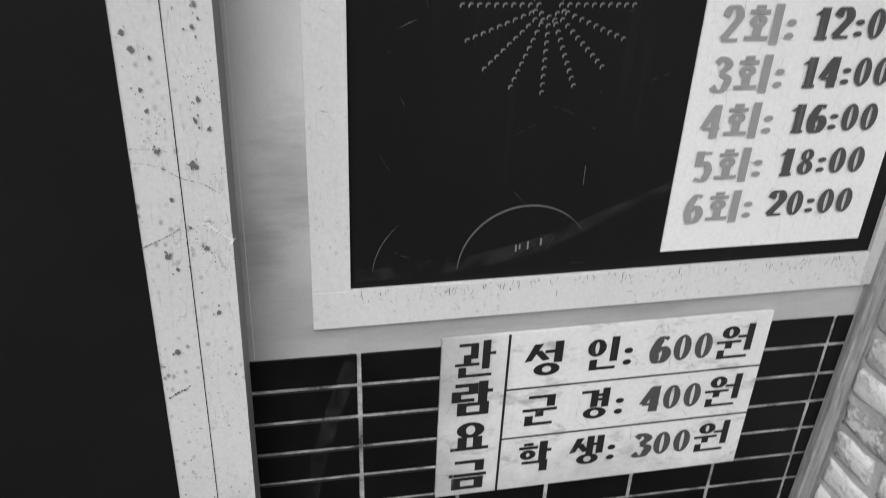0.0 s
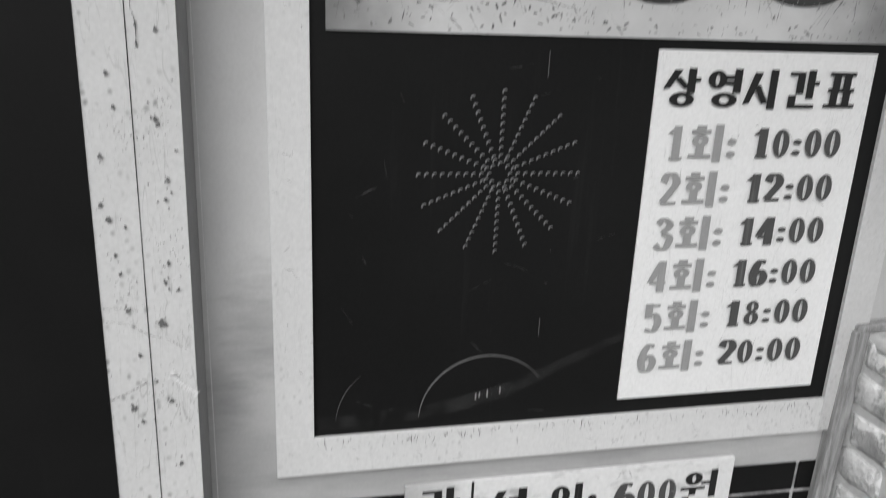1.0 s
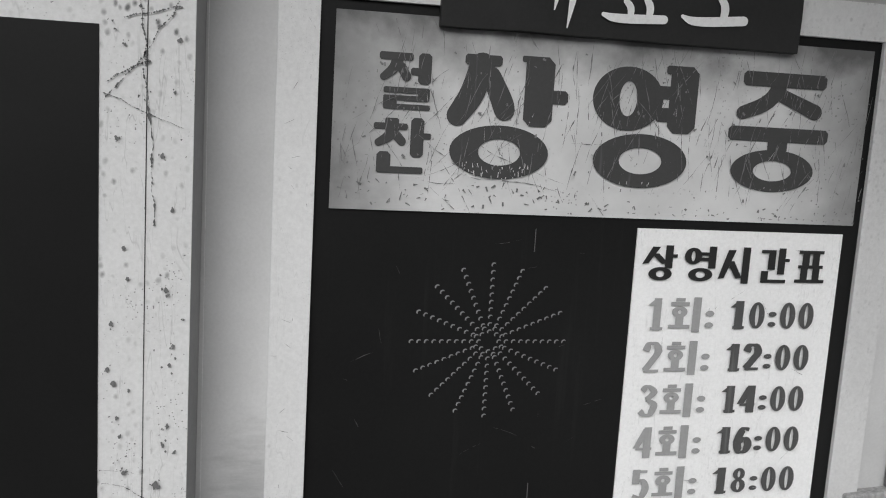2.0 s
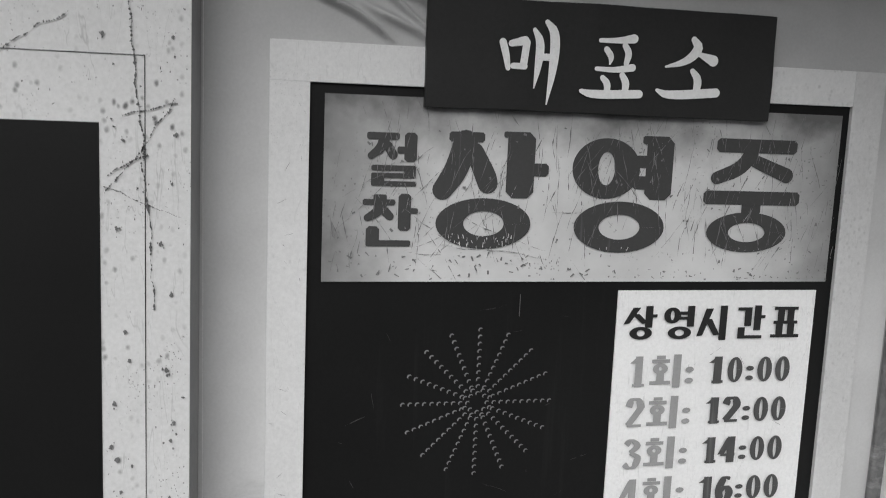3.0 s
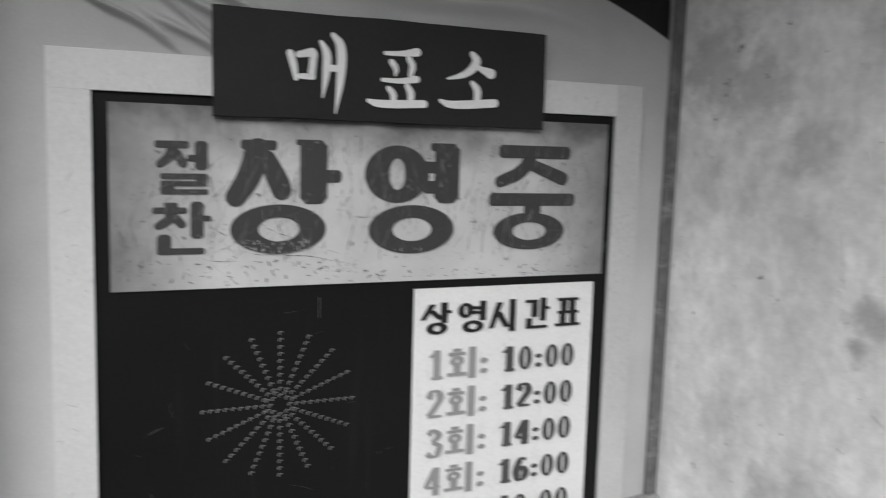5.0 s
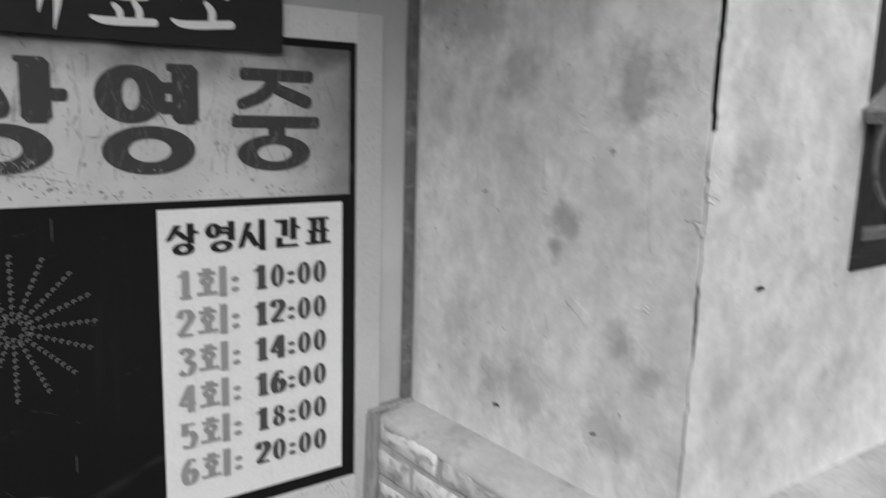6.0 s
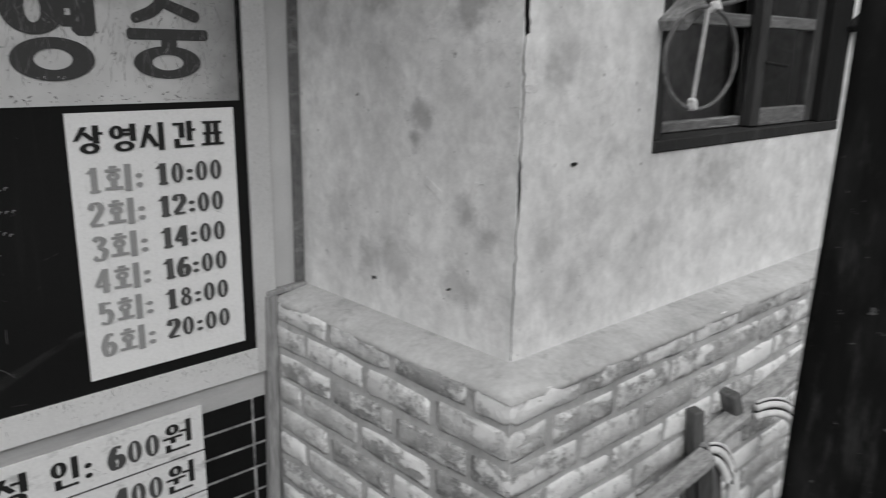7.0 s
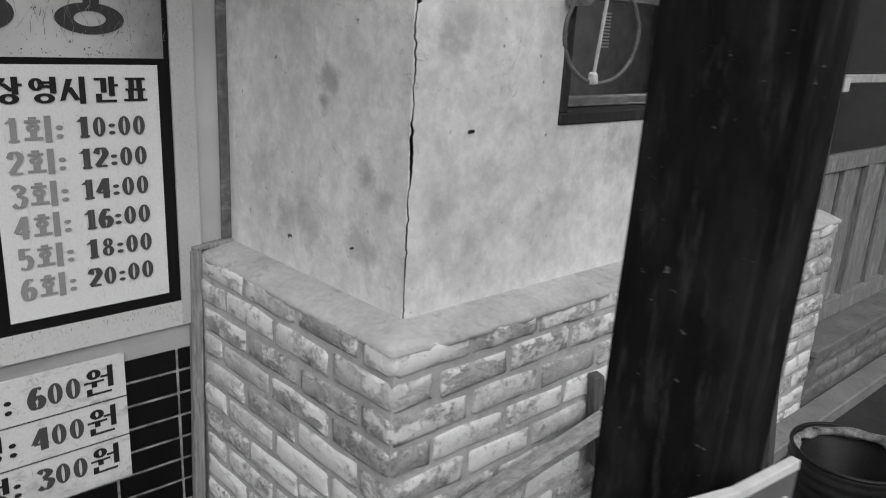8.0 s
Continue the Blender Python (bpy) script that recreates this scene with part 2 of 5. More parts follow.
# Low bricks and cement by the door: darker copies, shade put into their colour.
PLASTER, BRICK, SHADED_BRICK = m_plaster(), m_brick(), m_brick("shaded_grey_brick", 0.36)
MORTAR, LEDGE, KERBSTONE = m_mortar("brick_mortar", 0.52), m_mortar("cement_ledge", 0.52, 0.35), m_mortar("kerb_concrete", 0.26)
ASPHALT, SHADED_CEMENT = m_mortar("dark_paving", 0.05), m_mortar("shaded_cement", 0.2)
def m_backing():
    """Grey vinyl printed with large soft clouds, darker towards its top and foot; the white frame's drop shadow is
    painted in.
    """
    m = Mat("grey_cloud_shade_print")
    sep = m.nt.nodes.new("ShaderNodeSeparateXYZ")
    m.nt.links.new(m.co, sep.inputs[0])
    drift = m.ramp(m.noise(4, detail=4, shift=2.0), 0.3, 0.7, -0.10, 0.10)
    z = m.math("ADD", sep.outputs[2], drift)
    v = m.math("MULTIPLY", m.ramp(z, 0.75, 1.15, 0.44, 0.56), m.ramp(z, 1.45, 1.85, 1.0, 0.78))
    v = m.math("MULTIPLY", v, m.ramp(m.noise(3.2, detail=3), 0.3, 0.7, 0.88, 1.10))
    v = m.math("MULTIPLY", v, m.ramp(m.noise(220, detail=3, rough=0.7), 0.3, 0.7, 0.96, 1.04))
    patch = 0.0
    # The last, wide patch paints the white frame's drop shadow into the colour.
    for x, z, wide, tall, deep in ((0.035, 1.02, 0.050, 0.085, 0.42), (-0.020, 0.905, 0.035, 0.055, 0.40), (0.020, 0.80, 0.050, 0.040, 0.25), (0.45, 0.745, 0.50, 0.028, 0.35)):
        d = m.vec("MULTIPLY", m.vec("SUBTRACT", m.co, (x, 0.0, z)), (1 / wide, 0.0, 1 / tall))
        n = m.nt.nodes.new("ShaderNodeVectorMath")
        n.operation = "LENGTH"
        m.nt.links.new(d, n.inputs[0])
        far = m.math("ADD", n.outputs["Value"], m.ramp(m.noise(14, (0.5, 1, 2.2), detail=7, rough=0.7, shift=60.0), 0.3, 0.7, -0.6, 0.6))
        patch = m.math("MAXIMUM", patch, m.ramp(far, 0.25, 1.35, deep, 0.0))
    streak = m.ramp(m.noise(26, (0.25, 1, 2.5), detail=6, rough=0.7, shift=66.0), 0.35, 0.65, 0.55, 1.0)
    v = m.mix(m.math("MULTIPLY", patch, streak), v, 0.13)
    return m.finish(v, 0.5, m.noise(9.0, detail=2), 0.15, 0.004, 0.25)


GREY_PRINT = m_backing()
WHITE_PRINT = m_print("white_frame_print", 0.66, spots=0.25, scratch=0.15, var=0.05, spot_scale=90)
# Darker copy for the right strip: shade beside the house put into its colour.
SHADED_PRINT = m_print("shaded_frame_print", 0.56, spots=0.2, scratch=0.15, var=0.07, spot_scale=90)
SPECKLED = m_print("speckled_white_print", 0.60, spots=0.85, scratch=0.35, spot_scale=72)
BLACK_PRINT = m_print("black_print", 0.0095, var=0.2, white_wear=0.008, rough=0.5, spec=0.14)
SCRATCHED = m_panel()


def m_price_print():
    """White print, darker towards its first column and lower edge, with blotches."""
    m = Mat("blotched_price_print")
    sep = m.nt.nodes.new("ShaderNodeSeparateXYZ")
    m.nt.links.new(m.co, sep.inputs[0])
    edge = m.ramp(m.noise(7, detail=6, shift=2.0), 0.3, 0.7, -0.06, 0.06)
    v = m.math("MULTIPLY", 0.74, m.ramp(m.noise(120, detail=4, rough=0.7), 0.3, 0.7, 0.92, 1.06))
    g = m.math("MAXIMUM", m.ramp(m.math("ADD", sep.outputs[0], edge), 0.20, 0.40, 0.60, 0.0), m.ramp(m.math("ADD", sep.outputs[2], edge), 0.34, 0.45, 0.5, 0.0))
    v = m.mix(g, v, 0.16)
    v = m.mix(m.math("MULTIPLY", m.ramp(m.noise(15, (1, 1, 2.2), detail=6, rough=0.65, shift=4.0), 0.56, 0.70), 0.5), v, 0.18)
    return m.finish(v, 0.55, m.noise(9.0, detail=2), 0.15, 0.004, 0.25)


PRICE_PRINT = m_price_print()
SIGN_BLACK = m_print("sign_black_print", 0.021, var=0.2, rough=0.5, spec=0.2)
PAPER = m_print("white_paper_print", 0.80, spots=0.1, scratch=0.2, var=0.03, spot_scale=120)
INK, INK_DARK, INK_GREY = m_print("black_ink", 0.02, white_wear=0.35), m_print("dark_grey_ink", 0.075, white_wear=0.15), m_print("pale_grey_ink", 0.30, white_wear=0.3)
LETTER_WHITE = m_print("white_letter_ink", 0.78, spots=0.2, var=0.06)
LETTER_BIG = m_print("worn_grey_ink", 0.055, white_wear=0.12)
DIM_INK, FAINT_INK = m_print("hole_highlight_ink", 0.26), m_print("slot_rim_ink", 0.13, white_wear=0.3)
TILE, GROUT = m_plain("black_tile", 0.006, 0.45, 0.3, 9, 0.1, 0.15, per_object=True), m_plain("white_grout", 0.34, 0.8, 0.75, 22)
TRIM_WOOD, PALE_WOOD = m_wood("grey_trim_wood", 0.3, wear=0.35, light=0.5), m_wood("pale_weathered_wood", 0.36, (3, 9, 9), wear=0.4, light=0.55)
ROUGH_EDGE = m_wood("rough_dark_edge_wood", 0.14, (5, 5, 3), wear=0.5, light=0.4)
DARK_WOOD, DOOR_WOOD = m_wood("dark_window_wood", 0.03, wear=0.25, light=0.16), m_wood("worn_door_wood", 0.27, wear=0.6, light=0.55)
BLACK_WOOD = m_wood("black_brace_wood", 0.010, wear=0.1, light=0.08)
STICK_WOOD = m_wood("grey_stick_wood", 0.26, (3, 9, 9), wear=0.3, light=0.4)
PEG_WOOD = m_wood("dark_peg_wood", 0.12, wear=0.2, light=0.3)
POST_WOOD = m_post()
STRAP, STRAP_DARK = m_plain("white_webbing", 0.74, 0.85, 0.12, 40), m_plain("black_webbing", 0.03, 0.85, 0.2, 40)
STEEL, RAG = m_plain("blackened_steel", 0.022, 0.5, 0.5, 12, 0.15, 0.3, 0.2), m_plain("stained_rag", 0.24, 0.9, 0.95, 26, 0.5)
CANE, CLOTH_TIE = m_wood("cane_hoop", 0.13, (4, 4, 4), wear=0.2), m_plain("white_cloth_tie", 0.6, 0.9, 0.2, 40, 0.4)
GLASS, DARKNESS = m_glass(), m_plain("dim_room_plaster", 0.22, 0.9, 0.5, 1.3)
OPPOSITE = m_mortar("opposite_wall_render", 0.26)
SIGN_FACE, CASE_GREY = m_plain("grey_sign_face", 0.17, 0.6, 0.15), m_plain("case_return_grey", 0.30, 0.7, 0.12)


# ---- mesh helpers ----
def part(name, bm, material, parent=None, label=""):
    me = bpy.data.meshes.new(name)
    bm.normal_update()
    bm.to_mesh(me)
    bm.free()
    me.materials.append(material)
    ob = new(name, me)
    ob.parent = parent
    if label:
        tagged(ob, label)
    return ob


def thing(name, place, label, category, group="", kind=""):
    ob = new(name)
    ob.matrix_world = Matrix.Translation(place)
    tagged(ob, label, category, group, kind)
    bpy.context.view_layer.update()
    return ob


def under(ob, parent):
    """Hang a mesh made in world metres under a thing that stands at its base."""
    ob.parent = parent
    ob.matrix_parent_inverse = parent.matrix_world.inverted()
    return ob


def box(x0, y0, z0, x1, y1, z1, bevel=0.0, segments=1):
    bm = bmesh.new()
    bmesh.ops.create_cube(bm, size=1)
    for v in bm.verts:
        v.co = Vector(((x0 + x1) / 2 + v.co.x * (x1 - x0), (y0 + y1) / 2 + v.co.y * (y1 - y0), (z0 + z1) / 2 + v.co.z * (z1 - z0)))
    if bevel:
        bmesh.ops.bevel(bm, geom=bm.edges[:], offset=bevel, segments=segments, affect="EDGES")
    return bm


def join(bm, *others):
    for o in others:
        me = bpy.data.meshes.new("joined")
        o.to_mesh(me)
        o.free()
        bm.from_mesh(me)
        bpy.data.meshes.remove(me)
    return bm


def rough_up(bm, cuts, amount, scale, seed=0.0):
    bmesh.ops.subdivide_edges(bm, edges=bm.edges[:], cuts=cuts, use_grid_fill=True)
    for v in bm.verts:
        v.co += noise.noise_vector(v.co * scale + Vector((seed, seed, seed))) * amount
    return bm


def bar(a, b, w, h, bevel=0.003, turn=0.0):
    """A squared timber from a to b."""
    a, b = Vector(a), Vector(b)
    bm = box(-w / 2, -h / 2, 0, w / 2, h / 2, (b - a).length, bevel)
    m = Matrix.Translation(a) @ (b - a).to_track_quat("Z", "Y").to_matrix().to_4x4() @ Matrix.Rotation(turn, 4, "Z")
    bmesh.ops.transform(bm, matrix=m, verts=bm.verts[:])
    return bm


def tube(points, radius, sides=10, closed=False, flat=1.0):
    """A round or flattened rod along points."""
    bm, rings = bmesh.new(), []
    pts = [Vector(p) for p in points]
    n = len(pts)
    for i, p in enumerate(pts):
        q = pts[(i + 1) % n] if closed or i < n - 1 else p
        o = pts[i - 1] if closed or i > 0 else p
        d = (q - o).normalized()
        up = Vector((0, 0, 1)) if abs(d.z) < 0.95 else Vector((0, 1, 0))
        s = d.cross(up).normalized()
        u = s.cross(d)
        r = radius(i / max(1, n - 1)) if callable(radius) else radius
        rings.append([bm.verts.new(p + s * r * math.cos(k * math.tau / sides) + u * r * flat * math.sin(k * math.tau / sides)) for k in range(sides)])
    for i in range(n if closed else n - 1):
        a, b = rings[i], rings[(i + 1) % n]
        for k in range(sides):
            bm.faces.new((a[k], a[(k + 1) % sides], b[(k + 1) % sides], b[k]))
    if not closed:
        bm.faces.new(rings[0][::-1])
        bm.faces.new(rings[-1])
    for f in bm.faces:
        f.smooth = True
    return bm


def sheet(x0, z0, x1, z1, y, thick=0.002):
    """A thin upright print whose face lies at y."""
    return box(x0, y, z0, x1, y + thick, z1)


# ---- lettering ----
H, V, D, O, P = "hvdop"
JAMO = {}
JAMO["s"] = [(D, .52, 1, 0, 0), (D, .46, .62, 1, .02)]
JAMO["o"] = [(O, .5, .5, .5, .5)]
JAMO["g"] = [(H, 0, 1, 1), (V, .92, 1, 0)]
JAMO["n"] = [(V, .08, 1, 0), (H, 0, 1, 0)]
JAMO["r"] = [(H, 0, 1, 1), (V, .92, 1, .5), (H, 0, 1, .5), (V, .08, .5, 0), (H, 0, 1, 0)]
JAMO["m"] = [(H, 0, 1, 1), (H, 0, 1, 0), (V, .08, 1, 0), (V, .92, 1, 0)]
JAMO["h"] = [(H, .25, .75, 1), (H, 0, 1, .76), (O, .5, .28, .42, .34)]
JAMO["p"] = [(H, 0, 1, 1), (V, .3, 1, 0), (V, .7, 1, 0), (H, 0, 1, 0)]
JAMO["a"] = [(V, .3, 1, 0), (H, .3, 1, .55)]
JAMO["i"] = [(V, .5, 1, 0)]
JAMO["y"] = [(V, .8, 1, 0), (H, 0, .8, .68), (H, 0, .8, .40)]
JAMO["e"] = [(V, .8, 1, 0), (H, 0, .8, .55)]
JAMO["E"] = [(V, .2, 1, 0), (V, .85, 1, 0), (H, .2, .85, .55)]
JAMO["O"] = [(V, .5, 1, 0), (H, 0, 1, 0)]
JAMO["Y"] = [(V, .3, 1, 0), (V, .7, 1, 0), (H, 0, 1, 0)]
JAMO["U"] = [(H, 0, 1, 1), (V, .5, 1, 0)]
JAMO["-"] = [(H, 0, 1, .5)]
JAMO[":"] = [(O, .5, .17, .5, .14), (O, .5, .74, .5, .14)]
JAMO["0"] = [(O, .5, .5, .5, .52)]
JAMO["1"] = [(V, .56, 1, 0), (D, .22, .80, .52, .98), (H, .2, .95, .02)]
JAMO["2"] = [(P, .10, .74, .28, .98, .66, .98, .84, .72, .55, .42, .10, .06), (H, .06, .95, .05)]
JAMO["3"] = [(P, .12, .84, .42, 1, .82, .80, .40, .54), (P, .40, .54, .88, .36, .70, .04, .34, .0, .06, .14)]
JAMO["4"] = [(D, .66, 1, .04, .30), (H, .02, 1, .28), (V, .70, 1, 0)]
JAMO["5"] = [(H, .22, .90, .95), (V, .24, .98, .55), (P, .22, .58, .62, .62, .86, .34, .60, .02, .10, .08)]
JAMO["6"] = [(P, .86, .92, .46, .94, .14, .46, .30, .04, .66, .04, .86, .32, .60, .56, .20, .40)]
JAMO["8"] = [(O, .5, .76, .40, .25), (O, .5, .27, .48, .29)]
SYLLABLE = {
    "상": "s,0,.48,.62,1 a,.62,.42,1,1 o,.12,0,.86,.40", "영": "o,0,.50,.56,1 y,.48,.44,1,1 o,.16,0,.94,.40", "시": "s,0,.08,.58,.96 i,.66,0,.90,1",
    "간": "g,.04,.44,.44,.94 a,.62,.30,1,1 n,.14,.04,.92,.30", "표": "p,.08,.50,.92,.95 Y,0,.06,1,.46", "회": "h,.04,.44,.62,.97 O,0,.12,.68,.38 i,.74,0,1,1",
    "관": "g,.08,.58,.50,.94 O,0,.38,.60,.62 a,.66,.26,1,1 n,.12,.05,.92,.26", "람": "r,.04,.48,.54,.95 a,.64,.42,1,1 m,.18,.04,.86,.34",
    "요": "o,.14,.44,.86,1 Y,0,.05,1,.42", "금": "g,.14,.68,.86,.96 -,0,.50,1,.50 m,.14,.05,.86,.36", "성": "s,0,.46,.52,1 e,.46,.44,.94,1 o,.18,0,.92,.40",
    "인": "o,.02,.44,.60,1 i,.74,.30,1,1 n,.18,.05,.96,.30", "군": "g,.14,.66,.86,.95 U,0,.34,1,.52 n,.14,.05,.90,.28", "경": "g,.04,.46,.52,.95 y,.46,.44,.94,1 o,.16,0,.92,.40",
    "학": "h,.02,.46,.58,.97 a,.64,.38,1,1 g,.14,.02,.86,.32", "생": "s,0,.46,.46,1 E,.48,.42,1,1 o,.18,0,.92,.40", "원": "o,.10,.62,.58,1 U,0,.36,.68,.52 e,.56,.26,.98,1 n,.10,.05,.92,.24",
}


def pen_path(pts, vx, hz):
    """A broad-nibbed stroke through points: thick where it falls, thin where it runs level."""
    out = []
    ps = [Vector(p) for p in pts]
    for i in range(len(ps) - 1):
        p0, p1, p2, p3 = ps[max(i - 1, 0)], ps[i], ps[i + 1], ps[min(i + 2, len(ps) - 1)]
        for k in range(6):
            t = k / 6
            out.append(0.5 * (2 * p1 + (p2 - p0) * t + (2 * p0 - 5 * p1 + 4 * p2 - p3) * t * t + (3 * p1 - p0 - 3 * p2 + p3) * t ** 3))
    out.append(ps[-1])
    left, right = [], []
    for i, p in enumerate(out):
        d = (out[min(i + 1, len(out) - 1)] - out[max(i - 1, 0)]).normalized()
        w = math.hypot(vx * d.y, hz * d.x) / 2
        left.append(p + Vector((-d.y, d.x)) * w)
        right.append(p - Vector((-d.y, d.x)) * w)
    return [[left[i], left[i + 1], right[i + 1], right[i]] for i in range(len(out) - 1)]


def shape(code, x0, z0, x1, z1, vx, hz):
    """The polygons of one letter part in metres; vx and hz are the widths of falling and level strokes."""
    polys = []
    w, h = x1 - x0, z1 - z0

    def at(u, v):
        return Vector((x0 + u * w, z0 + v * h))

    for kind, *a in JAMO[code]:
        if kind == H:
            p, q = at(a[0], a[2]), at(a[1], a[2])
            polys.append([p + Vector((0, -hz / 2)), q + Vector((0, -hz / 2)), q + Vector((0, hz / 2)), p + Vector((0, hz / 2))])
        elif kind == V:
            p, q = at(a[0], a[1]), at(a[0], a[2])
            polys.append([p + Vector((-vx / 2, hz / 2)), q + Vector((-vx / 2, -hz / 2)), q + Vector((vx / 2, -hz / 2)), p + Vector((vx / 2, hz / 2))])
        elif kind == D:
            p, q = at(a[0], a[1]), at(a[2], a[3])
            g = vx * 0.52
            polys.append([p + Vector((-g, 0)), q + Vector((-g * 0.8, 0)), q + Vector((g * 0.8, hz * 0.3)), p + Vector((g, 0))])
        elif kind == P:
            polys += pen_path([at(a[k], a[k + 1]) for k in range(0, len(a), 2)], vx, hz)
        else:
            c, rx, rz = at(a[0], a[1]), a[2] * w, a[3] * h
            ix, iz = max(rx - vx, rx * 0.22), max(rz - hz, rz * 0.22)
            if code == ":":
                ix, iz = 0.0002, 0.0002
            for k in range(28):
                t0, t1 = math.tau * k / 28, math.tau * (k + 1) / 28
                polys.append([c + Vector((rx * math.cos(t0), rz * math.sin(t0))), c + Vector((rx * math.cos(t1), rz * math.sin(t1))), c + Vector((ix * math.cos(t1), iz * math.sin(t1))), c + Vector((ix * math.cos(t0), iz * math.sin(t0)))])
    return polys


def words(body, x0, z0, x1, z1, y, material, parent, thick=0.22, thin=0.13, name="lettering", gap=0.12, pen=None):
    """A printed word fitted into its field: syllables side by side, in heavy stroke shapes."""
    widths = [0.34 if c == ":" else 0.56 if c.isdigit() else 1.0 for c in body]
    unit = (x1 - x0) / (sum(widths) + gap * (len(body) - 1))
    bm, x, n = bmesh.new(), x0, 0
    for c, wd in zip(body, widths):
        wx, h = wd * unit, z1 - z0
        parts = SYLLABLE[c].split() if c in SYLLABLE else [c + (",.1,.06,.9,.72" if c == ":" else ",.04,.03,.96,.97")]
        size = pen or unit
        for p in parts:
            code, *q = p.split(",")
            a, b, cc, d = (float(k) for k in q)
            crowd = 0.8 if len(parts) > 3 else 1.0
            tv, th = (size * thick * crowd, size * thin * crowd) if c in SYLLABLE else (size * thick * 0.95, size * thin * 0.75)
            for poly in shape(code, x + a * wx, z0 + b * h, x + cc * wx, z0 + d * h, tv, th):
                n += 1
                f = bm.faces.new([bm.verts.new((v.x, y - 0.000004 * n, v.y)) for v in poly])
                f.normal_update()
                if f.normal.y > 0:
                    f.normal_flip()
        x += wx + gap * unit
    return part(name, bm, material, parent)


def brush(pts):
    """Polygons of a round-ended stroke through (x, z, width), smoothed."""
    line = [Vector(p) for p in pts]
    for _ in range(2 if len(line) > 2 else 0):
        line = [line[0]] + [q for a, b in zip(line, line[1:]) for q in (a * 0.75 + b * 0.25, a * 0.25 + b * 0.75)] + [line[-1]]
    polys, left, right = [], [], []
    for k, p in enumerate(line):
        d = (line[min(k + 1, len(line) - 1)] - line[max(k - 1, 0)]).to_2d().normalized()
        n = Vector((-d.y, d.x)) * p.z / 2
        left.append(p.to_2d() + n)
        right.append(p.to_2d() - n)
        if k in (0, len(line) - 1):
            polys.append([p.to_2d() + Vector((math.cos(a), math.sin(a))) * p.z / 2 for a in (math.tau * q / 16 for q in range(16))])
    return polys + [[left[k], left[k + 1], right[k + 1], right[k]] for k in range(len(line) - 1)]


def glyph(strokes, x0, z0, x1, z1, y):
    """Letter shapes in a unit box: c a brush stroke, b a bar from corner to corner, o a ring."""
    bm, n = bmesh.new(), 0
    w, h = x1 - x0, z1 - z0
    for kind, *s in strokes:
        if kind == "c":
            polys = brush([(x0 + s[k] * w, z0 + s[k + 1] * h, s[k + 2] * w) for k in range(0, len(s), 3)])
        elif kind == "b":
            a, b, c, d = x0 + s[0] * w, z0 + s[1] * h, x0 + s[2] * w, z0 + s[3] * h
            r = min(c - a, d - b) * 0.22
            polys = [[Vector(q) for q in ((a + r, b), (c - r, b), (c, b + r), (c, d - r), (c - r, d), (a + r, d), (a, d - r), (a, b + r))]]
        else:
            cx, cz, rx, rz, ix, iz = x0 + s[0] * w, z0 + s[1] * h, s[2] * w, s[3] * h, s[4] * w, s[5] * h
            polys = []
            for k in range(40):
                (c0, s0), (c1, s1) = ((math.cos(a), math.sin(a)) for a in (math.tau * k / 40, math.tau * (k + 1) / 40))
                polys.append([Vector((cx + rx * c0, cz + rz * s0)), Vector((cx + rx * c1, cz + rz * s1)), Vector((cx + ix * c1, cz + iz * s1)), Vector((cx + ix * c0, cz + iz * s0))])
        for poly in polys:
            n += 1
            f = bm.faces.new([bm.verts.new((v.x, y - 0.00001 * n, v.y)) for v in poly])
            f.normal_update()
            if f.normal.y > 0:
                f.normal_flip()
    return bm


C, B, R = "cbo"
GLYPH = {}
GLYPH["상"] = [(C, .28, .90, .20, .21, .66, .20, .10, .50, .17), (B, .14, .90, .44, .985), (C, .36, .82, .15, .46, .62, .18, .48, .56, .17), (B, .635, .44, .875, 1.0), (B, .60, .95, .72, 1.0), (B, .84, .63, 1.0, .74), (R, .459, .219, .407, .217, .173, .106)]
GLYPH["영"] = [(R, .335, .715, .336, .255, .083, .139), (B, .727, .458, 1.0, 1.0), (B, .68, .93, .80, 1.0), (B, .60, .727, .80, .834), (B, .60, .546, .80, .66), (R, .499, .22, .4545, .22, .206, .107)]
GLYPH["중"] = [(B, .097, .879, .928, 1.0), (C, .46, .88, .14, .36, .74, .14, .12, .655, .12), (C, .50, .81, .12, .84, .69, .14), (B, 0, .424, 1.0, .545), (B, .40, .33, .598, .46), (R, .473, .179, .415, .179, .191, .086)]
GLYPH["절"] = [(B, 0, .856, .637, .99), (C, .34, .86, .22, .28, .70, .20, .09, .56, .14), (C, .42, .74, .18, .52, .58, .18), (B, .74, .456, .99, 1.0), (B, .60, .61, .78, .74), (B, .10, .285, .98, .39), (B, .75, .152, .98, .39), (B, .10, .152, .98, .247), (B, .10, 0, .36, .247), (B, .10, 0, 1.0, .095)]
GLYPH["찬"] = [(B, .19, .86, .43, .98), (B, 0, .773, .585, .89), (C, .33, .78, .22, .26, .64, .18, .09, .54, .13), (C, .40, .67, .16, .49, .57, .15), (B, .64, .297, .87, 1.0), (B, .84, .625, 1.0, .734), (B, .07, 0, .31, .383), (B, .07, 0, .88, .12)]
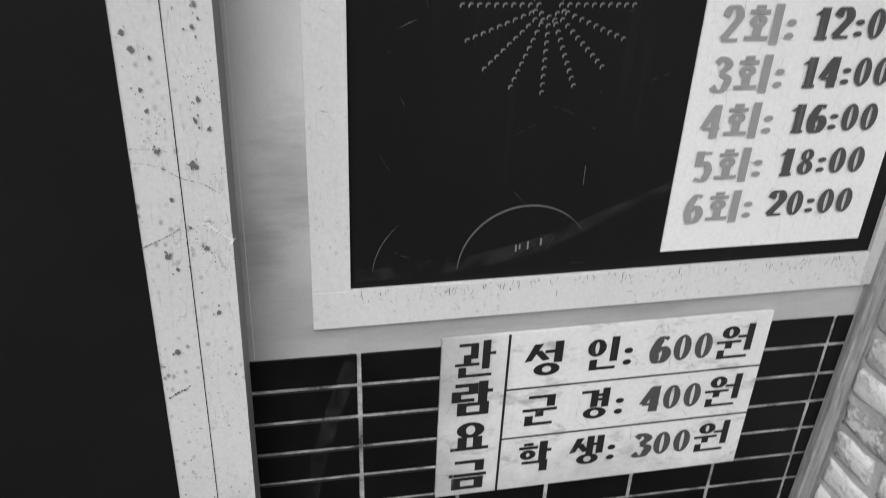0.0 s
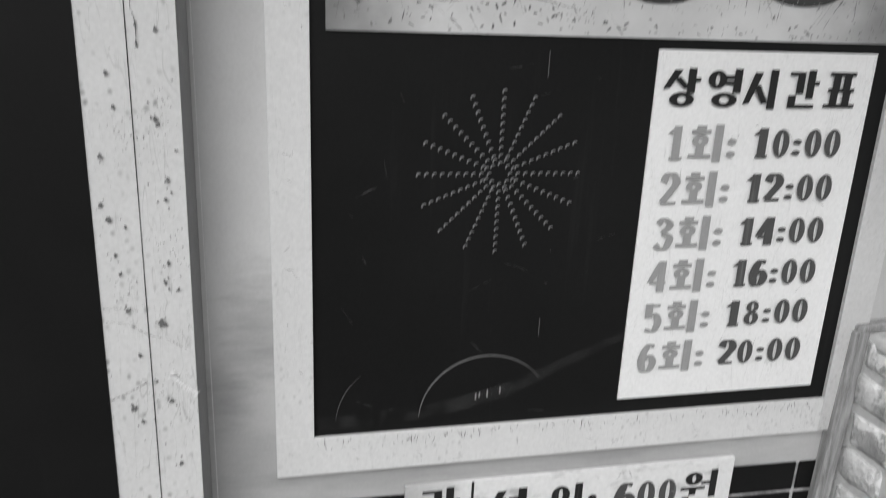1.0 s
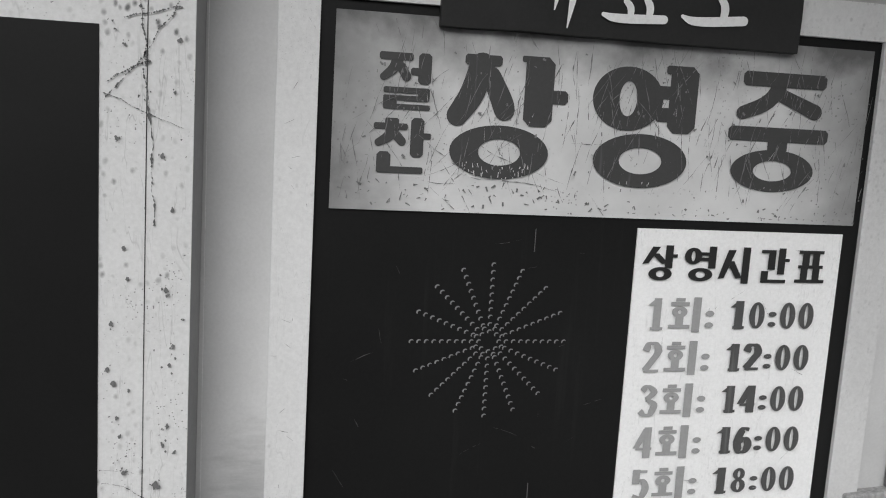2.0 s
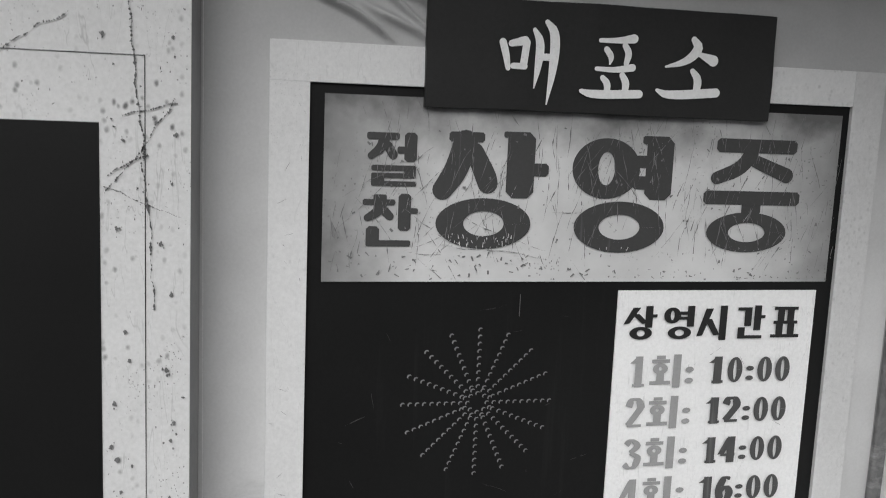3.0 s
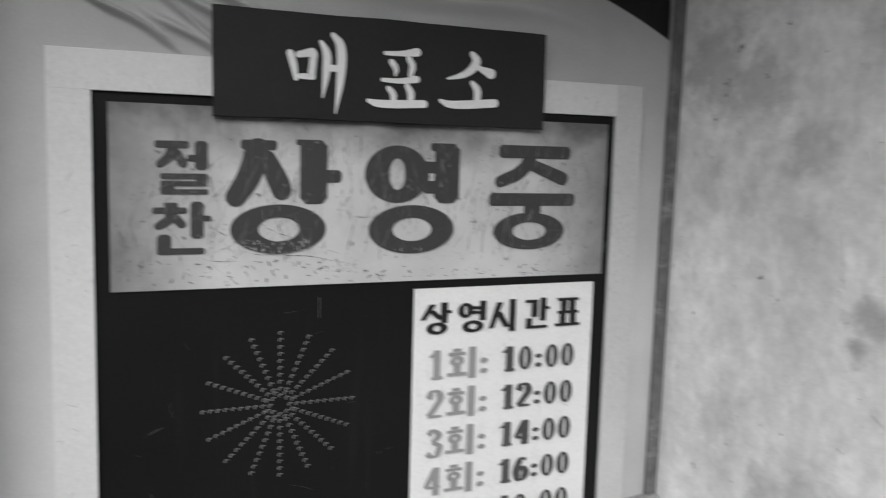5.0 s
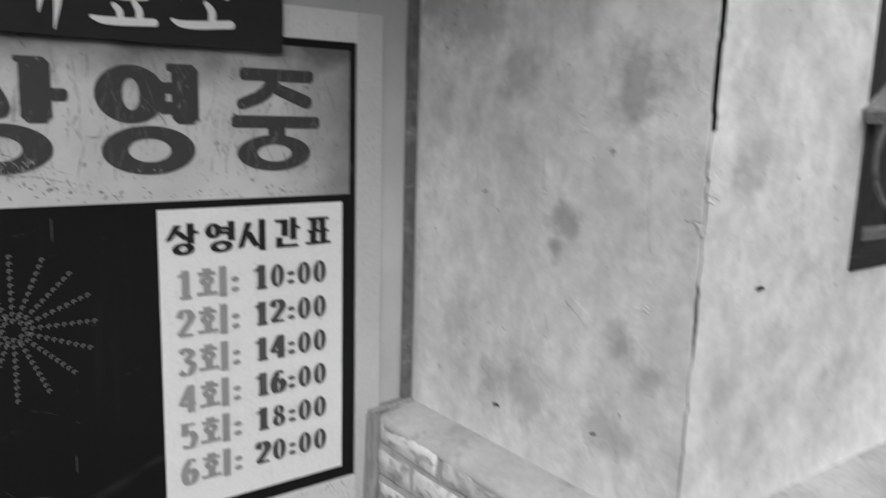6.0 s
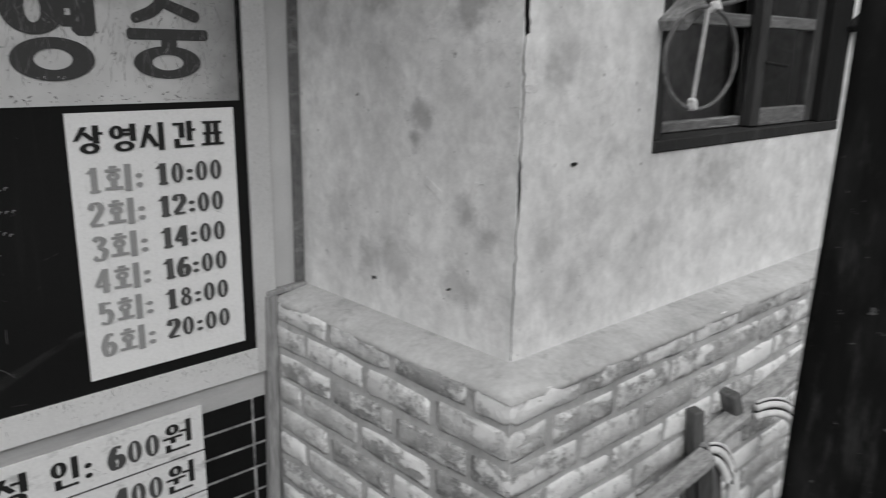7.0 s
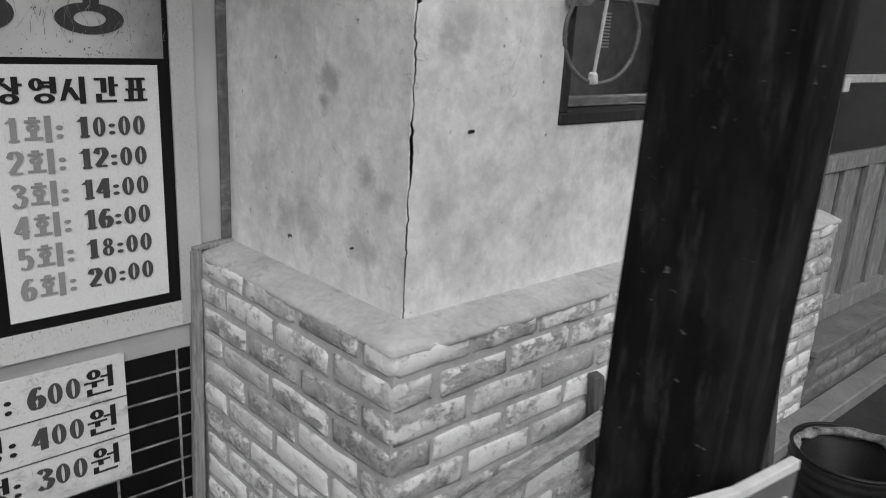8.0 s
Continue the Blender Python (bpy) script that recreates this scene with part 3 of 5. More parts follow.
GLYPH["매"] = [(C, .06, .72, .12, .12, .58, .12, .16, .42, .08), (C, .20, .71, .10, .42, .75, .14), (C, .45, .73, .12, .41, .46, .12), (C, .24, .45, .09, .43, .45, .10), (C, .57, .88, .07, .68, .75, .15, .66, .48, .13, .60, .20, .02), (C, .72, .57, .11, .86, .57, .11), (C, .77, .98, .08, .92, .86, .17, .91, .46, .15, .82, .01, .02)]
GLYPH["표"] = [(C, .30, .88, .06, .57, .888, .08, .81, .93, .13), (C, .40, .75, .09, .48, .65, .10, .46, .54, .03), (C, .68, .82, .09, .75, .71, .11, .71, .56, .08), (C, .26, .46, .06, .54, .45, .08, .81, .50, .11), (C, .36, .33, .08, .44, .25, .11, .44, .12, .09), (C, .66, .38, .09, .73, .27, .12, .71, .12, .09), (C, .04, .12, .06, .21, .07, .13, .94, .11, .12)]
GLYPH["소"] = [(C, .55, .95, .09, .65, .82, .16, .46, .60, .11, .14, .51, .03), (C, .64, .73, .06, .87, .64, .16), (C, .56, .46, .08, .66, .34, .13, .64, .15, .11), (C, .03, .14, .05, .19, .06, .13, .95, .14, .13)]


def letter(ch, x0, z0, x1, z1, y, material, parent):
    return part("letter", glyph(GLYPH[ch], x0, z0, x1, z1, y), material, parent)


def scratches(seed, x0, z0, x1, z1, y, count, length, width, level=None):
    """Printed scratches and nicks: short broken dark strokes."""
    rnd, bm, n = random.Random(seed), bmesh.new(), 0
    for _ in range(count):
        x, z = rnd.uniform(x0, x1), rnd.uniform(z0, z1)
        a = rnd.uniform(0, math.pi) if level is None else level + rnd.gauss(0, 0.25)
        run = rnd.uniform(0.25, 1.0) * length
        bits = max(2, int(run / 0.006))
        last = None
        for k in range(bits):
            a += rnd.gauss(0, 0.06)
            x, z = x + math.cos(a) * run / bits, z + math.sin(a) * run / bits
            if not (x0 < x < x1 and z0 < z < z1):
                break
            ww = width * abs(rnd.gauss(0.5, 0.4)) * math.sin(math.pi * (k + 0.5) / bits)
            nx, nz = -math.sin(a) * ww / 2, math.cos(a) * ww / 2
            pair = (bm.verts.new((x + nx, y - 0.000005 * n, z + nz)), bm.verts.new((x - nx, y - 0.000005 * n, z - nz)))
            if last and rnd.random() > 0.12:
                f = bm.faces.new((last[0], last[1], pair[1], pair[0]))
                f.normal_update()
                if f.normal.y > 0:
                    f.normal_flip()
            last = pair
            n += 1
    return bm


# ---- ground and shell ----
def structure(name, bm, material, label, category):
    ob = part(name, bm, material)
    return tagged(ob, label, category, kind="structure")


structure("ground", box(-60, -60, GROUND - 0.2, 60, 60, GROUND), ASPHALT, "dark grey paved street ground", "ground")
structure("pavement", rough_up(box(1.2, 0.090, GROUND - 0.05, 9.0, 0.19, KERB, 0.006), 3, 0.004, 9), KERBSTONE, "pale concrete footing strip along the house wall", "pavement")
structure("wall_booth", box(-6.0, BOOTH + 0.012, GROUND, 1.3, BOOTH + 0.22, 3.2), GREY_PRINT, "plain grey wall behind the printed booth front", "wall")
# Two unseen walls, added to cut sky light and darken glass reflections.
structure("wall_opposite", box(-12, -7.3, GROUND, 14, -7.0, 4.2), OPPOSITE, "plain unseen wall added across the street to cut sky light", "wall")
structure("wall_street_end", box(9.0, -7.0, GROUND, 9.3, 0.5, 4.0), OPPOSITE, "plain unseen wall added at the street end to darken reflections", "wall")
# Out of view; its depth is set to shade the booth's top and right.
structure("eave", join(box(-6.0, 0.30, 2.36, 0.42, BOOTH + 0.2, 2.48), box(0.42, -0.05, 2.30, 1.145, BOOTH + 0.2, 2.479)), TRIM_WOOD, "unseen grey boarded eave added to shade the booth and house side", "eave")

# ---- ticket booth print ----
booth = thing("ticket_booth_front", (0.5, BOOTH, GROUND), "printed black and white vinyl ticket booth front on the wall", "ticket booth")


def on_booth(name, bm, material, label=""):
    return under(part(name, bm, material, None, label), booth)


def wrinkled_sheet(x0, z0, x1, z1, y, nx=60, nz=60):
    """The grey vinyl, drawn into folds under its top edge."""
    folds = ((0.0, 0.0045, 0.020, 0.08, 0.29), (0.034, 0.007, 0.016, 0.18, 0.40), (0.061, 0.006, 0.016, 0.15, 0.42), (0.090, 0.008, 0.018, 0.15, 0.44), (0.135, 0.010, 0.016, 0.20, 0.60))
    bm = bmesh.new()
    grid = []
    for j in range(nz + 1):
        row = []
        for i in range(nx + 1):
            x = x0 + (x1 - x0) * i / nx
            top = z1 - 0.085 * max(0.0, (x - 0.80) / 0.33) ** 1.8 + 0.006 * math.sin(x * 9)
            z = z0 + (top - z0) * j / nz
            sag = (z - top + 0.055) / 0.016 - 0.5 * math.sin(x * 5)
            d = -0.012 * math.exp(-sag * sag) * max(0.0, min(1.0, (x - 0.42) / 0.2)) * max(0.0, min(1.0, (1.02 - x) / 0.15))
            if z > 1.72 and x < 0.50:
                for off, width, deep, left, right in folds:
                    q = (x - 0.10) * 0.63 + (z - 1.899) - off - 0.006 * math.sin(x * 40 + off * 90)
                    d -= deep * math.exp(-(q / width) ** 2) * max(0.0, min(1.0, (x - left) / 0.05)) * max(0.0, min(1.0, (right - x) / 0.05)) * max(0.0, min(1.0, (z - 1.806) / 0.025))
            row.append(bm.verts.new((x, y + d, z)))
        grid.append(row)
    for j in range(nz):
        for i in range(nx):
            f = bm.faces.new((grid[j][i], grid[j][i + 1], grid[j + 1][i + 1], grid[j + 1][i]))
            f.smooth = True
    return bm


on_booth("backing", wrinkled_sheet(-0.06, 0.70, 1.14, 1.985, BOOTH, 340, 400), GREY_PRINT, "grey cloudy printed vinyl backing with a drop shadow painted in")
Y1, Y2, Y3, Y4 = BOOTH - 0.006, BOOTH - 0.009, BOOTH - 0.012, BOOTH - 0.0135
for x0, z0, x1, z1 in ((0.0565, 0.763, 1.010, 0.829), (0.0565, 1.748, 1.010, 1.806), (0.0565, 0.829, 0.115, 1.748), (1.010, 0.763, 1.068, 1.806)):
    on_booth("white_frame", box(x0, BOOTH - 0.012, z0, x1, BOOTH + 0.001, z1, 0.0006), SHADED_PRINT if x0 > 1 else WHITE_PRINT)
board = on_booth("black_board", sheet(0.115, 0.829, 1.010, 1.748, Y1 + 0.001, 0.004), BLACK_PRINT, "black printed window board")

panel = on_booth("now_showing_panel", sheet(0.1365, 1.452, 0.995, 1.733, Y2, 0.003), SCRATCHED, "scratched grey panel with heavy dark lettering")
for ch, x0, z0, x1, z1 in (("절", .200, 1.599, .277, 1.680), ("찬", .196, 1.507, .281, 1.588), ("상", .299, 1.504, .486, 1.687), ("영", .525, 1.500, .695, 1.688), ("중", .753, 1.502, .928, 1.689)):
    letter(ch, x0, z0, x1, z1, Y2 - 0.0015, LETTER_BIG, panel).matrix_parent_inverse = panel.matrix_world.inverted()

sign = on_booth("title_sign", rough_up(box(0.283, BOOTH - 0.024, 1.719, 0.848, BOOTH - 0.010, 1.882, 0.001), 14, 0.0022, 11), SIGN_BLACK, "black title sign with white brushed letters")
for ch, x0, z0, x1, z1 in (("매", .392, 1.728, .487, 1.853), ("표", .520, 1.740, .626, 1.841), ("소", .646, 1.745, .755, 1.843)):
    letter(ch, x0, z0, x1, z1, BOOTH - 0.027, LETTER_WHITE, sign)

table = on_booth("timetable", sheet(0.618, 0.858, 0.979, 1.437, Y2, 0.003), PAPER, "white timetable with black heading and six showing times")
words("상영시간표", .634, 1.355, .951, 1.409, Y3, INK, table, 0.24, 0.10, "heading", 0.22)
for k, hour in enumerate(("10:00", "12:00", "14:00", "16:00", "18:00", "20:00")):
    z = 1.2765 - 0.0730 * k
    words(f"{k + 1}회:", .645, z - .003, .763, z + .049, Y3, INK_GREY, table, 0.25, 0.11, "showing_number", 0.12)
    words(hour, .789, z, .942, z + .046, Y3, INK_DARK, table, 0.30, 0.12, "showing_time", 0.07, 0.052)

price = on_booth("price_panel", sheet(0.262, 0.374, 0.855, 0.723, Y3, 0.008), PRICE_PRINT, "white price panel in three rows with bold black lettering")
for ch, z0, z1 in (("관", .643, .714), ("람", .562, .630), ("요", .482, .545), ("금", .388, .456)):
    words(ch, .285, z0, .354, z1, Y4, INK, price, 0.24, 0.11, "heading")
for j, (a, b, n) in enumerate((("성", "인:", "600"), ("군", "경:", "400"), ("학", "생:", "300"))):
    z = .632 - .1095 * j
    words(a, .411, z, .474, z + .067, Y4, INK, price, 0.24, 0.11, "group_name")
    words(b, .515, z + .001, .601, z + .066, Y4, INK, price, 0.24, 0.11, "group_name", 0.16)
    words(n, .634, z + .004, .750, z + .060, Y4, INK_DARK, price, 0.28, 0.11, "price", 0.07, 0.066)
    words("원", .757, z - .002, .826, z + .068, Y4, INK, price, 0.24, 0.11, "price_unit")
for x0, z0, x1, z1 in ((.374, .374, .378, .723), (.378, .606, .855, .609), (.378, .496, .855, .499)):
    part("rule_line", sheet(x0, z0, x1, z1, Y4, 0.001), INK, price)
MARK = m_print("printed_scratch_ink", 0.17)
WEAR = m_print("pale_wear", 0.55)
UPRIGHT = math.pi / 2
for seed, area, count, length, width, level, mat in (
        (1, (.145, 1.455, 1.0, 1.73, Y2 - 0.0012), 230, 0.10, 0.0016, UPRIGHT, MARK), (2, (.145, 1.455, 1.0, 1.70, Y2 - 0.0013), 170, 0.013, 0.0046, None, MARK),
        (21, (.145, 1.455, .42, 1.66, Y2 - 0.0014), 24, 0.18, 0.0011, 0.95, MARK), (25, (.145, 1.455, .60, 1.60, Y2 - 0.0014), 12, 0.22, 0.0013, -0.75, MARK), (26, (.50, 1.455, 1.0, 1.70, Y2 - 0.0014), 40, 0.14, 0.0010, 1.2, MARK),
        (22, (.318, 1.496, .440, 1.530, Y2 - 0.0024), 80, 0.014, 0.0030, UPRIGHT, WEAR), (27, (.52, 1.494, .95, 1.510, Y2 - 0.0024), 60, 0.010, 0.0024, UPRIGHT, WEAR), (23, (.20, 1.50, .95, 1.68, Y2 - 0.0024), 40, 0.04, 0.0006, UPRIGHT, WEAR),
        (24, (.145, 1.453, .60, 1.50, Y2 - 0.0015), 90, 0.02, 0.0042, None, MARK), (28, (.60, 1.453, 1.0, 1.475, Y2 - 0.0015), 70, 0.014, 0.0042, None, MARK),
        (3, (.06, .76, 1.07, .826, BOOTH - 0.0126), 50, 0.03, 0.0009, None, MARK), (31, (.13, .800, 1.0, .829, BOOTH - 0.0126), 200, 0.022, 0.0020, UPRIGHT, MARK),
        (4, (.62, .86, .985, 1.43, Y2 - 0.0008), 18, 0.05, 0.0008, None, MARK), (5, (.265, .376, .858, .716, Y3 - 0.0008), 60, 0.05, 0.0009, None, MARK),
        (6, (.06, .83, .116, 1.80, BOOTH - 0.0126), 26, 0.03, 0.0008, None, MARK)):
    tagged(on_booth("wear_print", scratches(seed, *area, count, length, width, level), mat), kind="stuff")
tagged(on_booth("wear_print", scratches(9, .13, .84, .60, 1.44, Y1 - 0.0006, 26, 0.05, 0.0009), m_print("faint_wear", 0.10)), kind="stuff")


def crescents():
    """Sixteen rays of small round speaker holes, each with a lit rim."""
    bm = bmesh.new()
    for r in range(16):
        a = math.tau * r / 16
        for k in range(10):
            d = 0.016 + k * 0.0117 if r % 2 == 0 or k else 0.022
            cx, cz = 0.390 + d * math.cos(a), 1.252 + d * math.sin(a)
            out = [bm.verts.new((cx + 0.0042 * math.cos(t), Y1 - 0.0012, cz + 0.0042 * math.sin(t))) for t in (0.9 + 2.7 * i / 7 for i in range(8))]
            inn = [bm.verts.new((cx + 0.0012 + 0.0032 * math.cos(t), Y1 - 0.0004, cz - 0.0012 + 0.0032 * math.sin(t))) for t in (0.9 + 2.7 * i / 7 for i in range(8))]
            for i in range(7):
                bm.faces.new((out[i], inn[i], inn[i + 1], out[i + 1]))
    for f in bm.faces:
        f.normal_update()
        if f.normal.y > 0:
            f.normal_flip()
    return bm


tagged(on_booth("speaker_grille", crescents(), DIM_INK, "sunburst of small round speaker holes"), kind="stuff")


def arc(cx, cz, r, a0, a1, w):
    bm, last = bmesh.new(), None
    for i in range(33):
        t = i / 32
        a = radians(a0 + (a1 - a0) * t)
        ww = w * (0.25 + 0.75 * math.sin(math.pi * min(1, t * 1.1)) ** 0.6)
        pair = [bm.verts.new((cx + q * math.cos(a), Y1 - 0.001, cz + q * math.sin(a))) for q in (r - ww, r)]
        if last:
            f = bm.faces.new((last[0], last[1], pair[1], pair[0]))
            f.normal_update()
            if f.normal.y > 0:
                f.normal_flip()
        last = pair
    return bm


on_booth("ticket_slot_rim", arc(0.388, 0.848, 0.108, 178, 35, 0.0032), FAINT_INK, "pale rim of the half-round ticket slot")
for x, z, tall in ((0.372, 0.876, 0.011), (0.391, 0.879, 0.013), (0.412, 0.884, 0.012), (0.378, 0.880, 0.008)):
    on_booth("slot_tick", sheet(x, z, x + 0.0022, z + tall, Y1 - 0.0010, 0.001), DIM_INK)
for x, z, tall in ((0.452, 1.395, 0.036), (0.470, 0.985, 0.030)):
    on_booth("fine_scratch", sheet(x, z, x + 0.0009, z + tall, Y1 - 0.0010, 0.001), FAINT_INK)
on_booth("worn_arc", arc(0.26, 0.848, 0.112, 176, 130, 0.0010), FAINT_INK)

# tile base of the booth
tiles = structure("tile_base", box(-0.07, BOOTH + 0.001, GROUND, 1.046, BOOTH + 0.010, 0.7055), GROUT, "white grout bed of the black tiled booth base", "tiled wall")
tile_meshes = {}
xs = [-0.062, 0.120, 0.2985, 0.472, 0.6455, 0.819, 0.9925, 1.044]
for row in range(9):
    z1 = 0.7075 - 0.0668 * row
    z0 = max(GROUND + 0.002, z1 - 0.0668)
    for i in range(7):
        w, h = xs[i + 1] - xs[i] - 0.008, z1 - z0 - 0.0075
        key = (round(w, 4), round(h, 4))
        if key not in tile_meshes:
            bm = box(-w / 2, -0.003, -h / 2, w / 2, 0.002, h / 2, 0.001)
            me = bpy.data.meshes.new("tile")
            bm.to_mesh(me)
            bm.free()
            me.materials.append(TILE)
            tile_meshes[key] = me
        t = new("tile", tile_meshes[key])
        t.location = ((xs[i] + xs[i + 1]) / 2 + random.uniform(-.0008, .0008), BOOTH + 0.0005, (z0 + z1) / 2)
        t.rotation_euler = (0, random.uniform(-.004, .004), 0)
        t.parent = tiles

# poster case beside the booth, standing proud of it
poster = thing("poster_frame_board", (-0.6, BOOTH, GROUND), "speckled white poster board with a black field", "poster board")
PY = 0.889


def on_poster(name, bm, material, label=""):
    return under(part(name, bm, material, None, label), poster)


on_poster("board", box(-2.4, PY, GROUND, -0.042, PY + 0.004, 2.355), SPECKLED)
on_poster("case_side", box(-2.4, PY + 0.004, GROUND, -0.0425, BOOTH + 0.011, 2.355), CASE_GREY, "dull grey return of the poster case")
on_poster("black_field", sheet(-2.2, 0.30, -0.156, 1.678, PY - 0.0015), BLACK_PRINT, "plain black poster field")
on_poster("top_field", sheet(-2.2, 1.840, -0.108, 2.34, PY - 0.0015), SIGN_FACE, "dark grey field over the poster")
on_poster("rule_line", sheet(-0.0998, 0.20, -0.0988, 1.766, PY - 0.001, 0.001), INK)
on_poster("rule_line", sheet(-2.2, 1.7648, -0.0988, 1.7658, PY - 0.0012, 0.001), INK)

# Stands in for the dark recess: its shade is put into a black board.
structure("fascia_board", rough_up(box(-0.05, BOOTH + 0.004, 1.80, 1.16, BOOTH + 0.011, 2.355), 2, 0.001, 9), BLACK_WOOD, "black board standing in for the shaded recess behind the vinyl's drooping top edge", "board")

MARK_DEEP = m_print("dark_scratch_ink", 0.10)


def mark(points, width, seed):
    """A long printed scratch that breaks up along its way."""
    rnd, line = random.Random(seed), [Vector(p) for p in points]
    for _ in range(5):
        line = [line[0]] + [q for a, b in zip(line, line[1:]) for q in ((a + b) / 2 + Vector((rnd.gauss(0, 1), rnd.gauss(0, 1))) * (b - a).length * 0.045, b)]
    bm, last = bmesh.new(), None
    for k, p in enumerate(line):
        d = (line[min(k + 1, len(line) - 1)] - line[max(k - 1, 0)]).normalized()
        w = width * max(0.0, rnd.gauss(0.30, 0.38))
        pair = [bm.verts.new((p.x - d.y * w, PY - 0.0022, p.y + d.x * w)), bm.verts.new((p.x + d.y * w, PY - 0.0022, p.y - d.x * w))]
        if last:
            f = bm.faces.new((last[0], last[1], pair[1], pair[0]))
            f.normal_update()
            if f.normal.y > 0:
                f.normal_flip()
        last = pair
    return bm


for k, (pts, w) in enumerate((([(-.119, 1.838), (-.116, 1.800), (-.112, 1.766), (-.105, 1.694), (-.101, 1.649), (-.097, 1.586), (-.093, 1.50), (-.088, 1.43)], .0020), ([(-.127, 1.688), (-.105, 1.694), (-.067, 1.705), (-.058, 1.705)], .0017),
                              ([(-.062, 1.712), (-.082, 1.681), (-.101, 1.649), (-.121, 1.622), (-.150, 1.586)], .0017), ([(-.147, 1.609), (-.120, 1.626), (-.094, 1.638)], .0022), ([(-.151, 1.595), (-.097, 1.572), (-.053, 1.556)], .0008),
                              ([(-.28, 1.76), (-.22, 1.80), (-.19, 1.815)], .0016), ([(-.101, 1.649), (-.100, 1.640), (-.100, 1.630)], .0034), ([(-.158, .962), (-.130, .976), (-.106, .989)], .0010), ([(-.151, 1.080), (-.100, 1.060), (-.051, 1.036)], .0007),
                              ([(-.158, 1.10), (-.135, 1.098), (-.110, 1.094)], .0006), ([(-.150, 0.72), (-.118, 0.74)], .0026))):
    on_poster("scratch", mark(pts, w, k), MARK_DEEP)


BLOT_INK = m_print("blot_ink", 0.14, white_wear=0.3)


def blot(x, z, r, seed):
    """A ragged printed blot with a few drops round it."""
    rnd, bm = random.Random(seed), bmesh.new()
    for k in range(rnd.randrange(2, 6)):
        cx, cz, q = (x, z, r) if k == 0 else (x + rnd.gauss(0, r * 1.3), z + rnd.gauss(0, r * 1.8), r * rnd.uniform(0.25, 0.6))
        f = bm.faces.new([bm.verts.new((cx + q * rnd.uniform(0.55, 1.2) * math.cos(a), PY - 0.0024 - 0.00002 * k, cz + q * 1.35 * rnd.uniform(0.55, 1.2) * math.sin(a))) for a in (math.tau * i / 14 for i in range(14))])
        f.normal_update()
        if f.normal.y > 0:
            f.normal_flip()
    return bm


for k, (x, z, r) in enumerate(((-.082, 1.076, .0065), (-.073, 1.132, .0035), (-.068, 1.159, .0036), (-.066, 1.244, .0036), (-.136, 1.219, .0052), (-.144, 1.238, .0034), (-.123, 1.095, .0036), (-.128, 1.146, .0028), (-.132, 1.172, .0032),
                               (-.117, 1.21, .0026), (-.058, 1.122, .0026), (-.062, 1.27, .0034), (-.126, .950, .0045), (-.075, .96, .0038), (-.115, .93, .0034), (-.093, .99, .0026), (-.112, 1.03, .0030), (-.140, 1.30, .0034), (-.072, 1.345, .0042), (-.125, 1.40, .0036), (-.066, 1.45, .0034),
                               (-.120, 1.36, .0030), (-.080, 1.52, .0032), (-.135, 1.54, .0030), (-.065, 1.60, .0026), (-.060, 1.665, .0030), (-.064, 1.79, .0028), (-.062, 1.765, .0022), (-.150, 1.79, .0030), (-.125, 1.655, .0024), (-.068, 0.86, .0040), (-.130, 0.80, .0048))):
    on_poster("blot", blot(x, z, r * 0.8, 70 + k), BLOT_INK)
tagged(on_poster("speckle_print", scratches(11, -.154, .25, -.046, 1.83, PY - 0.0023, 130, 0.008, 0.0030), MARK_DEEP), kind="stuff")
tagged(on_poster("speckle_print", scratches(12, -.60, 1.69, -.046, 1.83, PY - 0.0023, 50, 0.008, 0.0028), MARK_DEEP), kind="stuff")
for ob in poster.children_recursive:
    for v in ob.data.vertices:
        v.co.x += 0.018 * (v.co.z - 1.3)

on_poster("peeled_flake", mark([(-.079, 1.004), (-.075, .992), (-.057, .976), (-.047, .967)], .0075, 31), LETTER_WHITE)
on_booth("welt", box(-0.0375, BOOTH - 0.0015, 0.71, -0.0362, BOOTH + 0.001, 2.0), WHITE_PRINT)


def m_smear(name="faint_smear", tone=0.16, most=0.17):
    m = Mat(name)
    m.bsdf.inputs["Alpha"].default_value = 1.0
    a = m.ramp(m.noise(26, (1, 1, 1), detail=6, rough=0.7), 0.40, 0.74, 0.0, most)
    m.nt.links.new(a, m.bsdf.inputs["Alpha"])
    return m.finish(tone, 0.8)


SMEAR = m_smear()


def smear(points, y):
    bm, n = bmesh.new(), 0
    for poly in brush(points)[2:]:
        n += 1
        f = bm.faces.new([bm.verts.new((v.x, y, v.y)) for v in poly])
        f.normal_update()
        if f.normal.y > 0:
            f.normal_flip()
    return bm


on_booth("dust_smear", smear([(.122, .852, .020), (.26, .856, .024), (.40, .880, .026), (.48, .915, .020), (.618, .978, .012)], Y1 - 0.0016), SMEAR)
on_booth("dust_smear", smear([(.118, .690, .030), (.085, .60, .028), (.045, .45, .026), (.03, .30, .02)], BOOTH - 0.006), SMEAR)

# the printed vinyl hangs slightly out of square
for ob in booth.children_recursive:
    if not ob.name.startswith("backing"):
        for v in ob.data.vertices:
            v.co.x, v.co.z = v.co.x + 0.0125 * (v.co.z - 1.3) * (1 - v.co.x), v.co.z + 0.012 * (v.co.x - 0.12) * max(0.0, min(1.0, (1.3 - v.co.z) / 0.4))

